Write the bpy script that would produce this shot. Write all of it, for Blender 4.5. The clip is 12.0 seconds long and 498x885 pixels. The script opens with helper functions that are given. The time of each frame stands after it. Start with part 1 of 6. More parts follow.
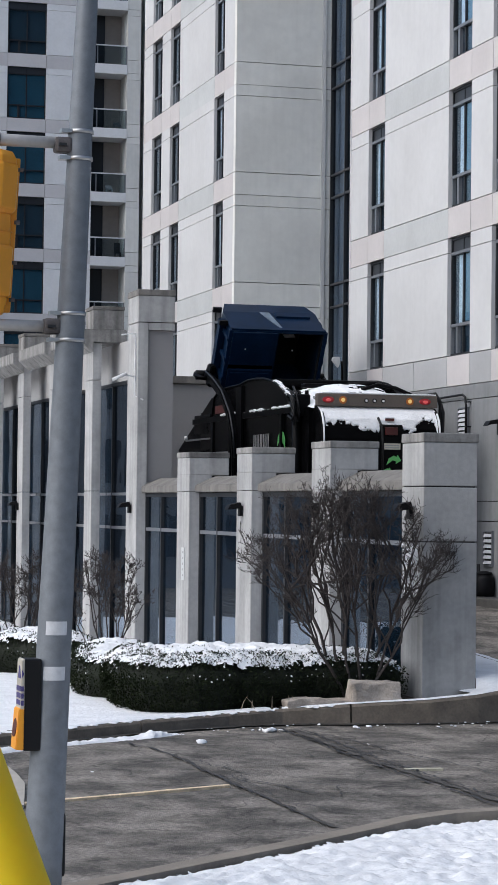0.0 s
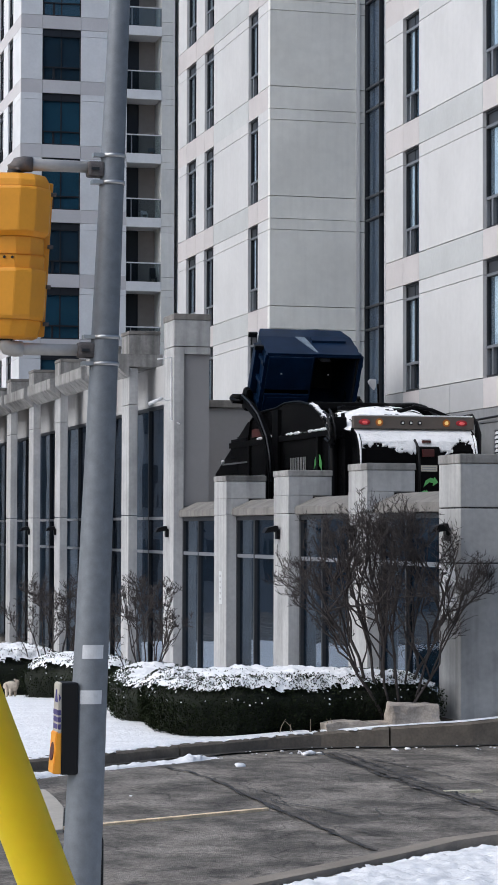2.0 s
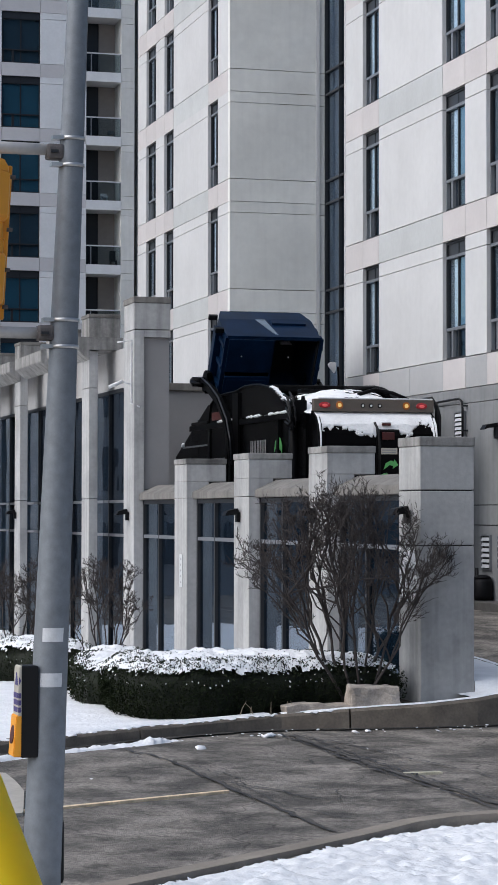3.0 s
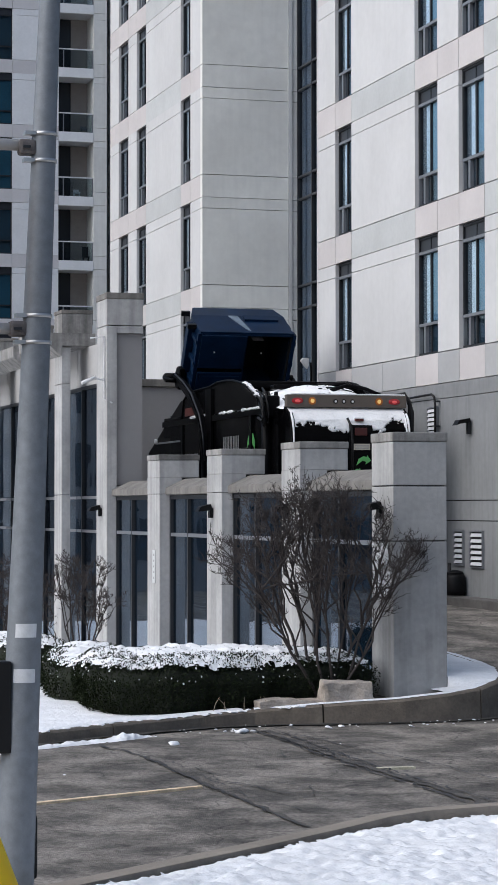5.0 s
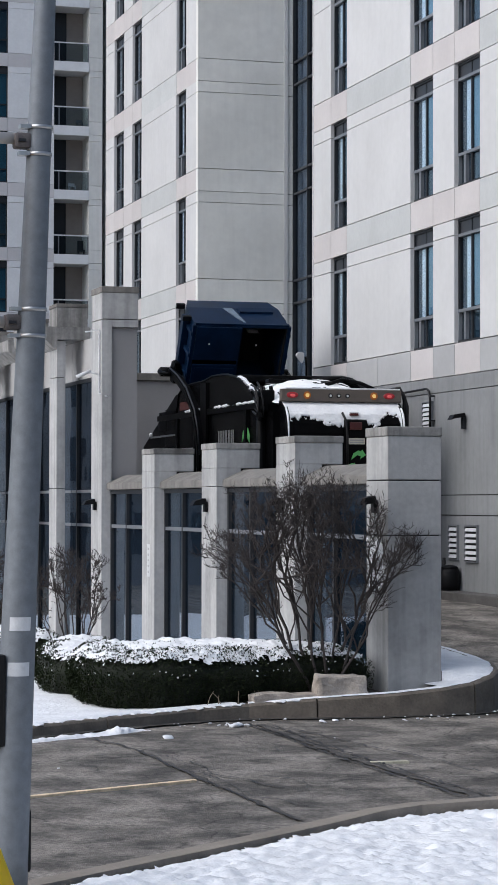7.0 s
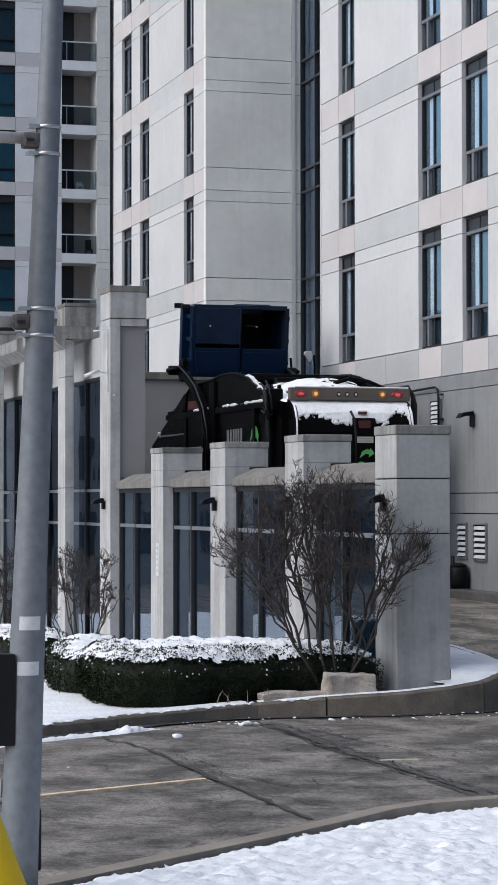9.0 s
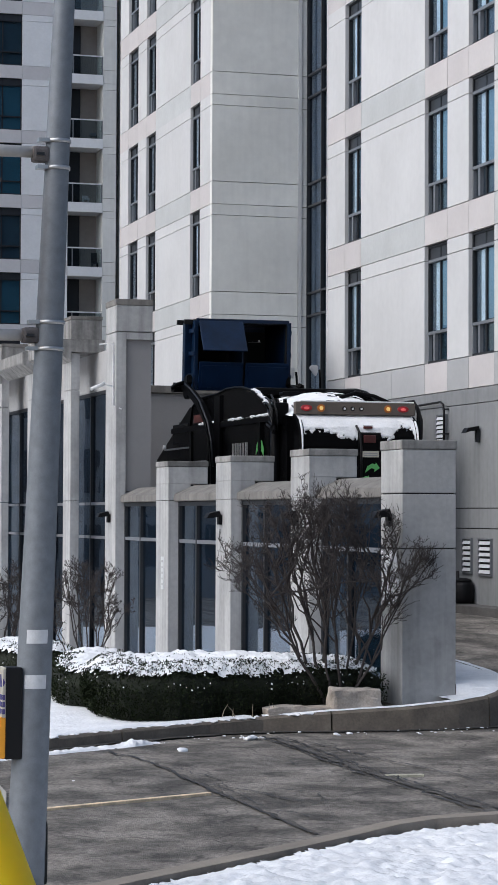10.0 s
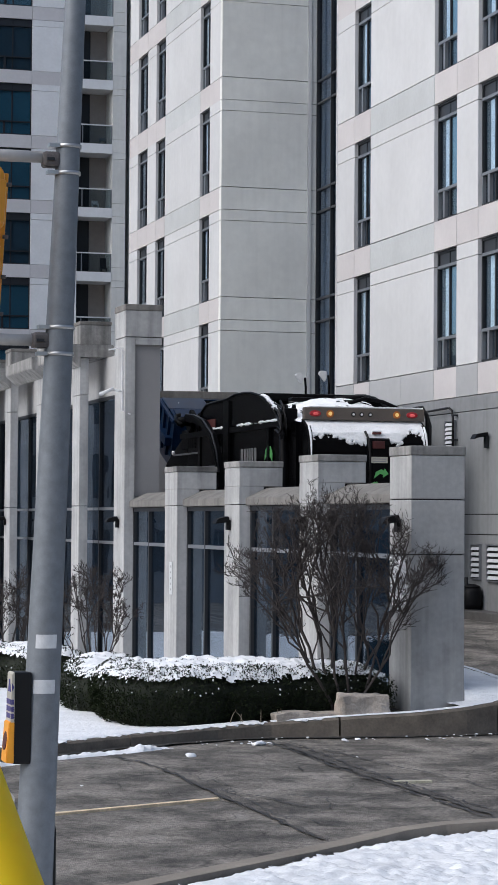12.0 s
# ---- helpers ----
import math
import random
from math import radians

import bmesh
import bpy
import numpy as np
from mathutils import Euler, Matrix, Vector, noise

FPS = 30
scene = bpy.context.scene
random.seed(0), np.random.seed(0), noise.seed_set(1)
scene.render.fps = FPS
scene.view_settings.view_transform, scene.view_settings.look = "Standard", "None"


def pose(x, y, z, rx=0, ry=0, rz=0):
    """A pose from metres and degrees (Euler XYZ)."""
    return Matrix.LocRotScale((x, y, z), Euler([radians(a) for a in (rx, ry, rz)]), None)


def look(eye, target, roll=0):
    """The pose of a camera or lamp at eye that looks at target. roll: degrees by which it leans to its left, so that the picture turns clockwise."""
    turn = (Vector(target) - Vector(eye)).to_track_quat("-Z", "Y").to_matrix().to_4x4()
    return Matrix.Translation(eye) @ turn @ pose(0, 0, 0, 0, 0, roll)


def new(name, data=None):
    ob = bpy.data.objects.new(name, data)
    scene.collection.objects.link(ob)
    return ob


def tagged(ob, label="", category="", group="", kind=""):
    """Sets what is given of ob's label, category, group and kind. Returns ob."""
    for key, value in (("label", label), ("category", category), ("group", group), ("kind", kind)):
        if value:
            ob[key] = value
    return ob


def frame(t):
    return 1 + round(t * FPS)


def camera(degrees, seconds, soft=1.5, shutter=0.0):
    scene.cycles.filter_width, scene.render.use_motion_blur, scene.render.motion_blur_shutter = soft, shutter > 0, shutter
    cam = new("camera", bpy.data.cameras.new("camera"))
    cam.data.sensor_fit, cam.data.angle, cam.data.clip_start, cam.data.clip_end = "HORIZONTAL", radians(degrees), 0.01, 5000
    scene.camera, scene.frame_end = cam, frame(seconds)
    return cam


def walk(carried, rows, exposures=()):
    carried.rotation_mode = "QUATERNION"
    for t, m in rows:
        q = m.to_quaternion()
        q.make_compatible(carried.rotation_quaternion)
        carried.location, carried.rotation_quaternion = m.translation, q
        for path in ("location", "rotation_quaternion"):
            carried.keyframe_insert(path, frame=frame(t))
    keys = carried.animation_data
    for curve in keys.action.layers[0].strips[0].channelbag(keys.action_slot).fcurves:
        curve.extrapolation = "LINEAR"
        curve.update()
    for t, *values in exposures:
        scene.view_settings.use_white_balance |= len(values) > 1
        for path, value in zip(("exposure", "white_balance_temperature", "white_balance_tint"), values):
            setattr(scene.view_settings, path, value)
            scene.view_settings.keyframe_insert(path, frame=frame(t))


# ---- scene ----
cam = camera(12.37, 12.0, soft=1.1)
ROWS = [
    (0.0, -0.013, 0.025, 2.615, 91.577, -0.650, -15.670),
    (0.5, -0.006, 0.023, 2.611, 91.994, -0.544, -15.043),
    (1.0, 0.002, 0.019, 2.606, 92.284, -0.469, -14.555),
    (1.5, 0.005, 0.017, 2.607, 92.331, -0.363, -14.434),
    (2.0, 0.005, 0.019, 2.603, 92.168, -0.170, -14.718),
    (2.5, 0.014, 0.019, 2.600, 91.925, -0.173, -15.204),
    (3.0, 0.007, 0.013, 2.600, 91.750, -0.059, -15.701),
    (5.0, 0.005, 0.004, 2.596, 91.651, 0.035, -16.374),
    (5.5, 0.000, -0.000, 2.600, 91.628, -0.072, -16.468),
    (6.0, -0.005, -0.005, 2.599, 91.606, -0.131, -16.518),
    (6.5, -0.002, -0.005, 2.599, 91.564, -0.152, -16.533),
    (7.0, 0.006, -0.001, 2.595, 91.506, -0.096, -16.503),
    (9.0, -0.000, -0.009, 2.595, 91.475, 0.052, -16.291),
    (9.5, -0.015, -0.017, 2.596, 91.638, -0.073, -16.241),
    (10.0, -0.029, -0.011, 2.600, 91.815, -0.233, -16.199),
    (10.5, -0.036, -0.018, 2.600, 91.946, -0.328, -16.133),
    (11.0, -0.035, -0.015, 2.599, 91.999, -0.392, -16.074),
    (11.5, -0.036, -0.015, 2.600, 91.993, -0.393, -16.035),
    (12.0, -0.036, -0.015, 2.600, 91.950, -0.392, -15.992),
]
walk(cam, [(t, pose(x, y, z, rx, ry, rz)) for t, x, y, z, rx, ry, rz in ROWS],
     exposures=[(0.0, -0.19, 6000, 9), (12.0, -0.19, 6000, 9)])

# ---- light: a bright winter overcast, stronger from the open side of the street ----
SUN_AZ, SUN_EL = -95.0, 44.0      # degrees clockwise from +y, and above the horizon
world = bpy.data.worlds.new("overcast_sky")
scene.world = world
world.use_nodes = True
wn = world.node_tree.nodes
sky = wn.new("ShaderNodeTexSky")
sky.sky_type, sky.sun_disc = "NISHITA", False
sky.sun_elevation, sky.sun_rotation = radians(SUN_EL), radians(SUN_AZ)
sky.air_density, sky.dust_density, sky.ozone_density = 1.0, 3.5, 1.0
world.node_tree.links.new(sky.outputs[0], wn["Background"].inputs[0])
wn["Background"].inputs[1].default_value = 0.13
sun = new("sun", bpy.data.lights.new("sun", "SUN"))
sun.data.energy, sun.data.angle, sun.data.color = 2.3, radians(80), (1.0, 0.98, 0.96)
sa, se = radians(SUN_AZ), radians(SUN_EL)
sun.matrix_world = look((0, 0, 60), (-math.sin(sa) * math.cos(se), -math.cos(sa) * math.cos(se), 60 - math.sin(se)))


# ---- materials ----
def mat(name, color, rough=0.6, metal=0.0, var=0.12, scale=4.0, bump=0.0, bscale=40.0, stain=0.0, emit=None, spec=0.5, island=0.0, streak=0.0):
    """A surface with fine grain, broad blotches and, if wanted, downward streaks and a random shade for each piece."""
    m = bpy.data.materials.new(name)
    m.use_nodes = True
    nt = m.node_tree
    n, link = nt.nodes, nt.links.new
    b = n["Principled BSDF"]
    b.inputs["Roughness"].default_value = rough
    b.inputs["Metallic"].default_value = metal
    b.inputs["Specular IOR Level"].default_value = spec
    co = n.new("ShaderNodeTexCoord").outputs["Object"]
    geo = n.new("ShaderNodeNewGeometry")

    def noise_tex(s, detail=5, vec=None):
        x = n.new("ShaderNodeTexNoise")
        x.inputs["Scale"].default_value, x.inputs["Detail"].default_value = s, detail
        link(vec or geo.outputs["Position"], x.inputs["Vector"])
        return x.outputs["Fac"]

    def ramp(fac, lo, hi, a, c):
        r = n.new("ShaderNodeMapRange")
        r.inputs[1].default_value, r.inputs[2].default_value, r.inputs[3].default_value, r.inputs[4].default_value = lo, hi, a, c
        link(fac, r.inputs[0])
        return r.outputs[0]

    def mul(a, c):
        x = n.new("ShaderNodeMath")
        x.operation = "MULTIPLY"
        link(a, x.inputs[0]), link(c, x.inputs[1])
        return x.outputs[0]

    shade = mul(ramp(noise_tex(scale), 0.3, 0.7, 1 - var, 1 + var), ramp(noise_tex(scale * 9), 0.3, 0.7, 1 - var * 0.5, 1 + var * 0.5))
    if stain:
        shade = mul(shade, ramp(noise_tex(scale * 0.35, 8), 0.52, 0.72, 1, 1 - stain))
    if streak:
        mp = n.new("ShaderNodeMapping")
        mp.inputs["Scale"].default_value = (6, 6, 0.35)
        link(geo.outputs["Position"], mp.inputs["Vector"])
        shade = mul(shade, ramp(noise_tex(1.0, 6, mp.outputs[0]), 0.45, 0.75, 1, 1 - streak))
    if island:
        oi = n.new("ShaderNodeObjectInfo")
        shade = mul(shade, ramp(oi.outputs["Random"], 0, 1, 1 - island, 1 + island))
    mix = n.new("ShaderNodeMix")
    mix.data_type, mix.blend_type = "RGBA", "MULTIPLY"
    mix.inputs["Factor"].default_value = 1
    mix.inputs["A"].default_value = (*color, 1)
    link(shade, mix.inputs["B"])
    link(mix.outputs["Result"], b.inputs["Base Color"])
    if bump:
        bp = n.new("ShaderNodeBump")
        bp.inputs["Strength"].default_value, bp.inputs["Distance"].default_value = min(1, bump), 0.02
        link(noise_tex(bscale, 8), bp.inputs["Height"])
        link(bp.outputs[0], b.inputs["Normal"])
    if emit:
        b.inputs["Emission Color"].default_value = (*emit[:3], 1)
        b.inputs["Emission Strength"].default_value = emit[3]
    return m


def glass_mat(name, tint, gloss=(0.9, 0.95, 1.0), rough=0.015, ior=0.04, power=4.5):
    m = bpy.data.materials.new(name)
    m.use_nodes = True
    n, link = m.node_tree.nodes, m.node_tree.links.new
    n.remove(n["Principled BSDF"])
    t, g, mx, lw = n.new("ShaderNodeBsdfTransparent"), n.new("ShaderNodeBsdfGlossy"), n.new("ShaderNodeMixShader"), n.new("ShaderNodeLayerWeight")
    pw, fr = n.new("ShaderNodeMath"), n.new("ShaderNodeMath")
    pw.operation, fr.operation = "POWER", "MULTIPLY_ADD"
    pw.inputs[1].default_value, fr.inputs[1].default_value, fr.inputs[2].default_value = power, 0.9, ior
    link(lw.outputs["Facing"], pw.inputs[0]), link(pw.outputs[0], fr.inputs[0])
    t.inputs[0].default_value, g.inputs[0].default_value = (*tint, 1), (*gloss, 1)
    g.inputs["Roughness"].default_value = rough
    bp, nz = n.new("ShaderNodeBump"), n.new("ShaderNodeTexNoise")
    nz.inputs["Scale"].default_value, nz.inputs["Detail"].default_value = 0.9, 1
    link(n.new("ShaderNodeNewGeometry").outputs["Position"], nz.inputs["Vector"])
    bp.inputs["Strength"].default_value, bp.inputs["Distance"].default_value = 0.25, 0.02
    link(nz.outputs[0], bp.inputs["Height"]), link(bp.outputs[0], g.inputs["Normal"])
    link(fr.outputs[0], mx.inputs[0]), link(t.outputs[0], mx.inputs[1]), link(g.outputs[0], mx.inputs[2])
    link(mx.outputs[0], n["Material Output"].inputs["Surface"])
    return m


def asphalt_mat():
    m = mat("asphalt", (0.2, 0.18, 0.156), 0.85, var=0.16, scale=1.1, bump=0.9, bscale=90, stain=0.35)
    n, link = m.node_tree.nodes, m.node_tree.links.new
    b = n["Principled BSDF"]
    src = b.inputs["Base Color"].links[0].from_socket
    geo = n.new("ShaderNodeNewGeometry")
    mp = n.new("ShaderNodeMapping")                       # worn wheel tracks, stretched along the street
    mp.inputs["Rotation"].default_value = (0, 0, radians(4))
    mp.inputs["Scale"].default_value = (0.9, 0.8, 1)
    link(geo.outputs["Position"], mp.inputs["Vector"])
    nz = n.new("ShaderNodeTexNoise")
    nz.inputs["Scale"].default_value, nz.inputs["Detail"].default_value = 1.5, 12
    nz.inputs["Roughness"].default_value = 0.62
    link(mp.outputs[0], nz.inputs["Vector"])
    r = n.new("ShaderNodeMapRange")
    r.inputs[1].default_value, r.inputs[2].default_value, r.inputs[3].default_value, r.inputs[4].default_value = 0.4, 0.6, 0.42, 1.3
    link(nz.outputs[0], r.inputs[0])
    vo = n.new("ShaderNodeTexVoronoi")                    # hairline cracks
    vo.feature = "DISTANCE_TO_EDGE"
    vo.inputs["Scale"].default_value = 0.55
    wob = n.new("ShaderNodeTexNoise")
    wob.inputs["Scale"].default_value = 1.4
    link(geo.outputs["Position"], wob.inputs["Vector"])
    add = n.new("ShaderNodeVectorMath")
    link(geo.outputs["Position"], add.inputs[0]), link(wob.outputs["Color"], add.inputs[1])
    link(add.outputs[0], vo.inputs["Vector"])
    rv = n.new("ShaderNodeMapRange")
    rv.inputs[1].default_value, rv.inputs[2].default_value, rv.inputs[3].default_value, rv.inputs[4].default_value = 0.0, 0.012, 0.45, 1
    link(vo.outputs["Distance"], rv.inputs[0])
    gr = n.new("ShaderNodeTexNoise")                      # bare aggregate
    gr.inputs["Scale"].default_value, gr.inputs["Detail"].default_value = 26, 3
    link(geo.outputs["Position"], gr.inputs["Vector"])
    rg = n.new("ShaderNodeMapRange")
    rg.inputs[1].default_value, rg.inputs[2].default_value, rg.inputs[3].default_value, rg.inputs[4].default_value = 0.35, 0.65, 0.7, 1.3
    link(gr.outputs[0], rg.inputs[0])
    pn = n.new("ShaderNodeTexNoise")                      # damp and oily patches with ragged edges
    pn.inputs["Scale"].default_value, pn.inputs["Detail"].default_value, pn.inputs["Roughness"].default_value = 2.6, 10, 0.68
    link(mp.outputs[0], pn.inputs["Vector"])
    rp = n.new("ShaderNodeMapRange")
    rp.inputs[1].default_value, rp.inputs[2].default_value, rp.inputs[3].default_value, rp.inputs[4].default_value = 0.52, 0.6, 1.08, 0.66
    link(pn.outputs[0], rp.inputs[0])
    for s in (r.outputs[0], rv.outputs[0], rg.outputs[0], rp.outputs[0]):
        mx = n.new("ShaderNodeMix")
        mx.data_type, mx.blend_type = "RGBA", "MULTIPLY"
        mx.inputs["Factor"].default_value = 1
        link(src, mx.inputs["A"]), link(s, mx.inputs["B"])
        src = mx.outputs["Result"]
    link(src, b.inputs["Base Color"])
    return m


WHITE = mat("white_precast", (0.61, 0.606, 0.603), 0.75, var=0.05, scale=0.6, bump=0.03, bscale=40, island=0.03, stain=0.05, streak=0.025)
LWHITE = mat("bright_painted_precast", (0.86, 0.865, 0.875), 0.75, var=0.05, scale=0.9, bump=0.08, bscale=60, island=0.03)
LBAND = mat("bright_pinkish_band", (0.68, 0.66, 0.665), 0.75, var=0.04, scale=1.2, island=0.03)
SOIL = mat("bare_bed_soil", (0.1, 0.083, 0.066), 0.95, var=0.35, scale=7, bump=0.8, bscale=25)
AMBERG = mat("amber_lamp_glow", (0.8, 0.5, 0.15), 0.25, emit=(1.0, 0.6, 0.2, 0.4))
BAND = mat("pale_pink_precast", (0.57, 0.535, 0.525), 0.75, var=0.04, scale=1.2, bump=0.08, bscale=60, island=0.04)
LOWER = mat("grey_lower_wall", (0.25, 0.255, 0.26), 0.85, var=0.1, scale=0.8, bump=0.12, bscale=50, island=0.04, stain=0.12, streak=0.16)
GREYP = mat("grey_precast", (0.81, 0.805, 0.765), 0.8, var=0.07, scale=0.5, bump=0.04, bscale=40, island=0.04, stain=0.1, streak=0.05)
CONC = mat("weathered_concrete", (0.42, 0.415, 0.405), 0.85, var=0.14, scale=1.6, bump=0.12, bscale=45, stain=0.22, streak=0.3)
CONCS = mat("soot_stained_concrete", (0.29, 0.28, 0.265), 0.9, var=0.25, scale=1.9, bump=0.4, bscale=40, stain=0.5, streak=0.6)
SEAM = mat("dark_asphalt_seam", (0.088, 0.081, 0.073), 0.9, var=0.3, scale=6, bump=0.8, bscale=60, stain=0.3)
CONCD = mat("stained_concrete_coping", (0.19, 0.178, 0.162), 0.9, var=0.16, scale=2.5, bump=0.3, bscale=45, stain=0.3, streak=0.35)
PANEL = mat("taupe_wall_panel", (0.26, 0.25, 0.25), 0.7, var=0.04, scale=1.0)
JOINT = mat("dark_joint", (0.03, 0.03, 0.03), 0.9)
BAND2 = mat("mixed_grey_band", (0.4, 0.4, 0.402), 0.8, var=0.05, scale=1.0, bump=0.08, bscale=60, island=0.16)
BLUESTRIPE = mat("blue_upright_stripe", (0.15, 0.27, 0.37), 0.8, var=0.08)
FRAME = mat("dark_bronze_frame", (0.022, 0.024, 0.028), 0.45, 0.2, var=0.05)
FRAMEL = mat("grey_metal_frame", (0.25, 0.26, 0.28), 0.4, 0.5, var=0.05)
SPANDREL = mat("dark_spandrel", (0.03, 0.032, 0.038), 0.35, var=0.06)
STRIP = mat("dark_glazed_strip", (0.34, 0.355, 0.4), 0.4, var=0.08)
SPAN = mat("pale_painted_spandrel", (0.42, 0.41, 0.4), 0.8, var=0.07, scale=1.2, stain=0.1)
# dark navy in place of indoor shade and the blue cast of the panes
ROOM = mat("room_shade", (0.022, 0.05, 0.075), 0.9)
ROOMB = mat("dim_teal_blind", (0.02, 0.09, 0.14), 0.8, var=0.15, scale=1.0)
BEIGE = mat("balcony_render", (0.38, 0.34, 0.31), 0.8, var=0.05)
PALESTRIPE = mat("pale_upright_stripe", (0.75, 0.8, 0.86), 0.9, var=0.06)
GLASS = glass_mat("window_glass", (0.9, 0.94, 0.96))
TINTED = glass_mat("tinted_glass", (0.6, 0.66, 0.72), gloss=(0.74, 0.82, 0.91), ior=0.04, power=3.7)
CLEAR = glass_mat("rail_glass", (0.72, 0.78, 0.8))
SNOW = mat("snow", (0.86, 0.865, 0.875), 0.7, var=0.07, scale=3.0, bump=1.0, bscale=17, spec=0.3)
KERB = mat("dirty_kerb_concrete", (0.155, 0.13, 0.104), 0.9, var=0.25, scale=3.5, bump=0.4, bscale=40, stain=0.25)
SNOWT = mat("trodden_snow", (0.8, 0.805, 0.815), 0.75, var=0.09, scale=5, bump=0.6, bscale=14, spec=0.25)
KERBD = mat("dark_kerb_concrete", (0.095, 0.09, 0.086), 0.9, var=0.2, scale=3, bump=0.3, bscale=40, stain=0.25)
KERBL = mat("pale_kerb_concrete", (0.27, 0.235, 0.195), 0.9, var=0.12, scale=2.5, bump=0.4, bscale=40, stain=0.2)
ASPHALT = asphalt_mat()
PAVE = mat("concrete_paving", (0.42, 0.39, 0.34), 0.9, var=0.1, scale=2.0, bump=0.3)
LINE = mat("worn_yellow_paint", (0.74, 0.59, 0.4), 0.8, var=0.3, scale=6, stain=0.3)
LINEW = mat("worn_pale_paint", (0.5, 0.47, 0.36), 0.8, var=0.3, scale=6, stain=0.3)
TAR = mat("tar_crack_filler", (0.035, 0.034, 0.034), 0.6, var=0.2)
HEDGE = mat("hedge_leaves", (0.016, 0.022, 0.009), 0.8, var=0.5, scale=9, spec=0.15)
# near-black, painted as the shade between the leaves
HEDGEC = mat("hedge_inner_shade", (0.012, 0.015, 0.008), 0.95, var=0.3, scale=8)
BARK = mat("shrub_bark", (0.048, 0.039, 0.036), 0.85, var=0.3, scale=30)
STONE = mat("boulder_stone", (0.4, 0.35, 0.3), 0.9, var=0.3, scale=5, bump=0.8, bscale=14, stain=0.3)
GALV = mat("galvanised_steel", (0.195, 0.212, 0.235), 0.55, 0.2, var=0.12, scale=14, bump=0.05, streak=0.15)
STEEL = mat("bright_clamp_steel", (0.5, 0.5, 0.5), 0.35, 0.8, var=0.08)
SADDLE = mat("rusty_saddle", (0.13, 0.115, 0.11), 0.6, 0.3, var=0.3, scale=12)
SCRAPE = mat("scraped_blue_steel", (0.13, 0.17, 0.22), 0.5, var=0.2, scale=8)
BANDG = mat("pale_grey_precast", (0.53, 0.54, 0.535), 0.75, var=0.06, scale=1.2, bump=0.08, bscale=60, island=0.06)
PIPE = mat("weathered_pipe", (0.5, 0.48, 0.46), 0.5, 0.3, var=0.1)
YELL = mat("signal_yellow", (0.85, 0.36, 0.022), 0.45, var=0.04, scale=5)
GUARD = mat("yellow_plastic_guard", (0.75, 0.545, 0.004), 0.55, var=0.03, scale=3)
gb = GUARD.node_tree.nodes["Principled BSDF"]          # thin plastic that lets light spread round the tube
gb.inputs["Subsurface Weight"].default_value = 0.7
gb.inputs["Subsurface Radius"].default_value, gb.inputs["Subsurface Scale"].default_value = (1.0, 0.8, 0.1), 0.2
BLACKP = mat("black_plastic", (0.007, 0.007, 0.008), 0.5, spec=0.3)
STICKER = mat("pale_sticker", (0.62, 0.63, 0.65), 0.6, var=0.1, scale=20)
TRUCK = mat("black_truck_paint", (0.0025, 0.0025, 0.003), 0.25, var=0.2, scale=3, spec=0.045)
TRUCKM = mat("black_truck_steel", (0.0035, 0.0035, 0.004), 0.4, var=0.2, scale=4, spec=0.06)
BARM = mat("taupe_light_bar", (0.115, 0.095, 0.08), 0.6, var=0.08, scale=4)
BLUE = mat("navy_container_steel", (0.0042, 0.015, 0.042), 0.3, var=0.25, scale=3, stain=0.25, spec=0.2)
BLUEL = mat("navy_plastic_lid", (0.0036, 0.0145, 0.043), 0.4, var=0.12, scale=3, spec=0.13)
# near-black for the shade inside the container and between vent slats
INSHADE = mat("interior_shade", (0.004, 0.004, 0.005), 0.9)
RED = mat("red_lens", (0.3, 0.015, 0.02), 0.25, emit=(1.0, 0.08, 0.1, 0.04))
REDD = mat("unlit_red_lens", (0.06, 0.009, 0.009), 0.3)
REDG = mat("red_lamp_glow", (0.6, 0.05, 0.05), 0.25, emit=(1.0, 0.2, 0.2, 0.3))
AMBER = mat("amber_lens", (0.35, 0.11, 0.02), 0.25, emit=(1.0, 0.35, 0.08, 0.06))
GREEN = mat("green_decal", (0.12, 0.42, 0.12), 0.5)
GREYTX = mat("grey_print", (0.3, 0.3, 0.3), 0.6)
CREAM = mat("cream_plate", (0.5, 0.47, 0.4), 0.6)
WLAMP = mat("black_lamp_housing", (0.006, 0.006, 0.007), 0.5, spec=0.15)
PLATE = mat("white_sign", (0.7, 0.7, 0.7), 0.5)
VIOLET = mat("violet_print", (0.07, 0.06, 0.2), 0.6)
TYRE = mat("tyre_rubber", (0.012, 0.012, 0.012), 0.85)
DOGF = mat("cream_fur", (0.55, 0.47, 0.38), 0.95, var=0.15, scale=30, bump=0.6, bscale=80)
SLATE = mat("slate_grey_render", (0.16, 0.165, 0.175), 0.85, var=0.15, scale=0.4)
STRAW = mat("dry_stalk", (0.3, 0.25, 0.18), 0.9, var=0.2, scale=20)
GUTTER = mat("damp_gutter_asphalt", (0.06, 0.055, 0.048), 0.75, var=0.3, scale=8, bump=0.6, bscale=50, stain=0.4)
REDM = mat("rusty_red_steel", (0.09, 0.02, 0.016), 0.6, var=0.2)


# ---- builders ----
def box(bm, x0, x1, y0, y1, z0, z1, bevel=0.0):
    r = bmesh.ops.create_cube(bm, size=1, matrix=Matrix.LocRotScale(((x0 + x1) / 2, (y0 + y1) / 2, (z0 + z1) / 2), None, (x1 - x0, y1 - y0, z1 - z0)))
    if bevel:
        es = list({e for v in r["verts"] for e in v.link_edges})
        bmesh.ops.bevel(bm, geom=es, offset=bevel, segments=2, affect="EDGES", profile=0.6)


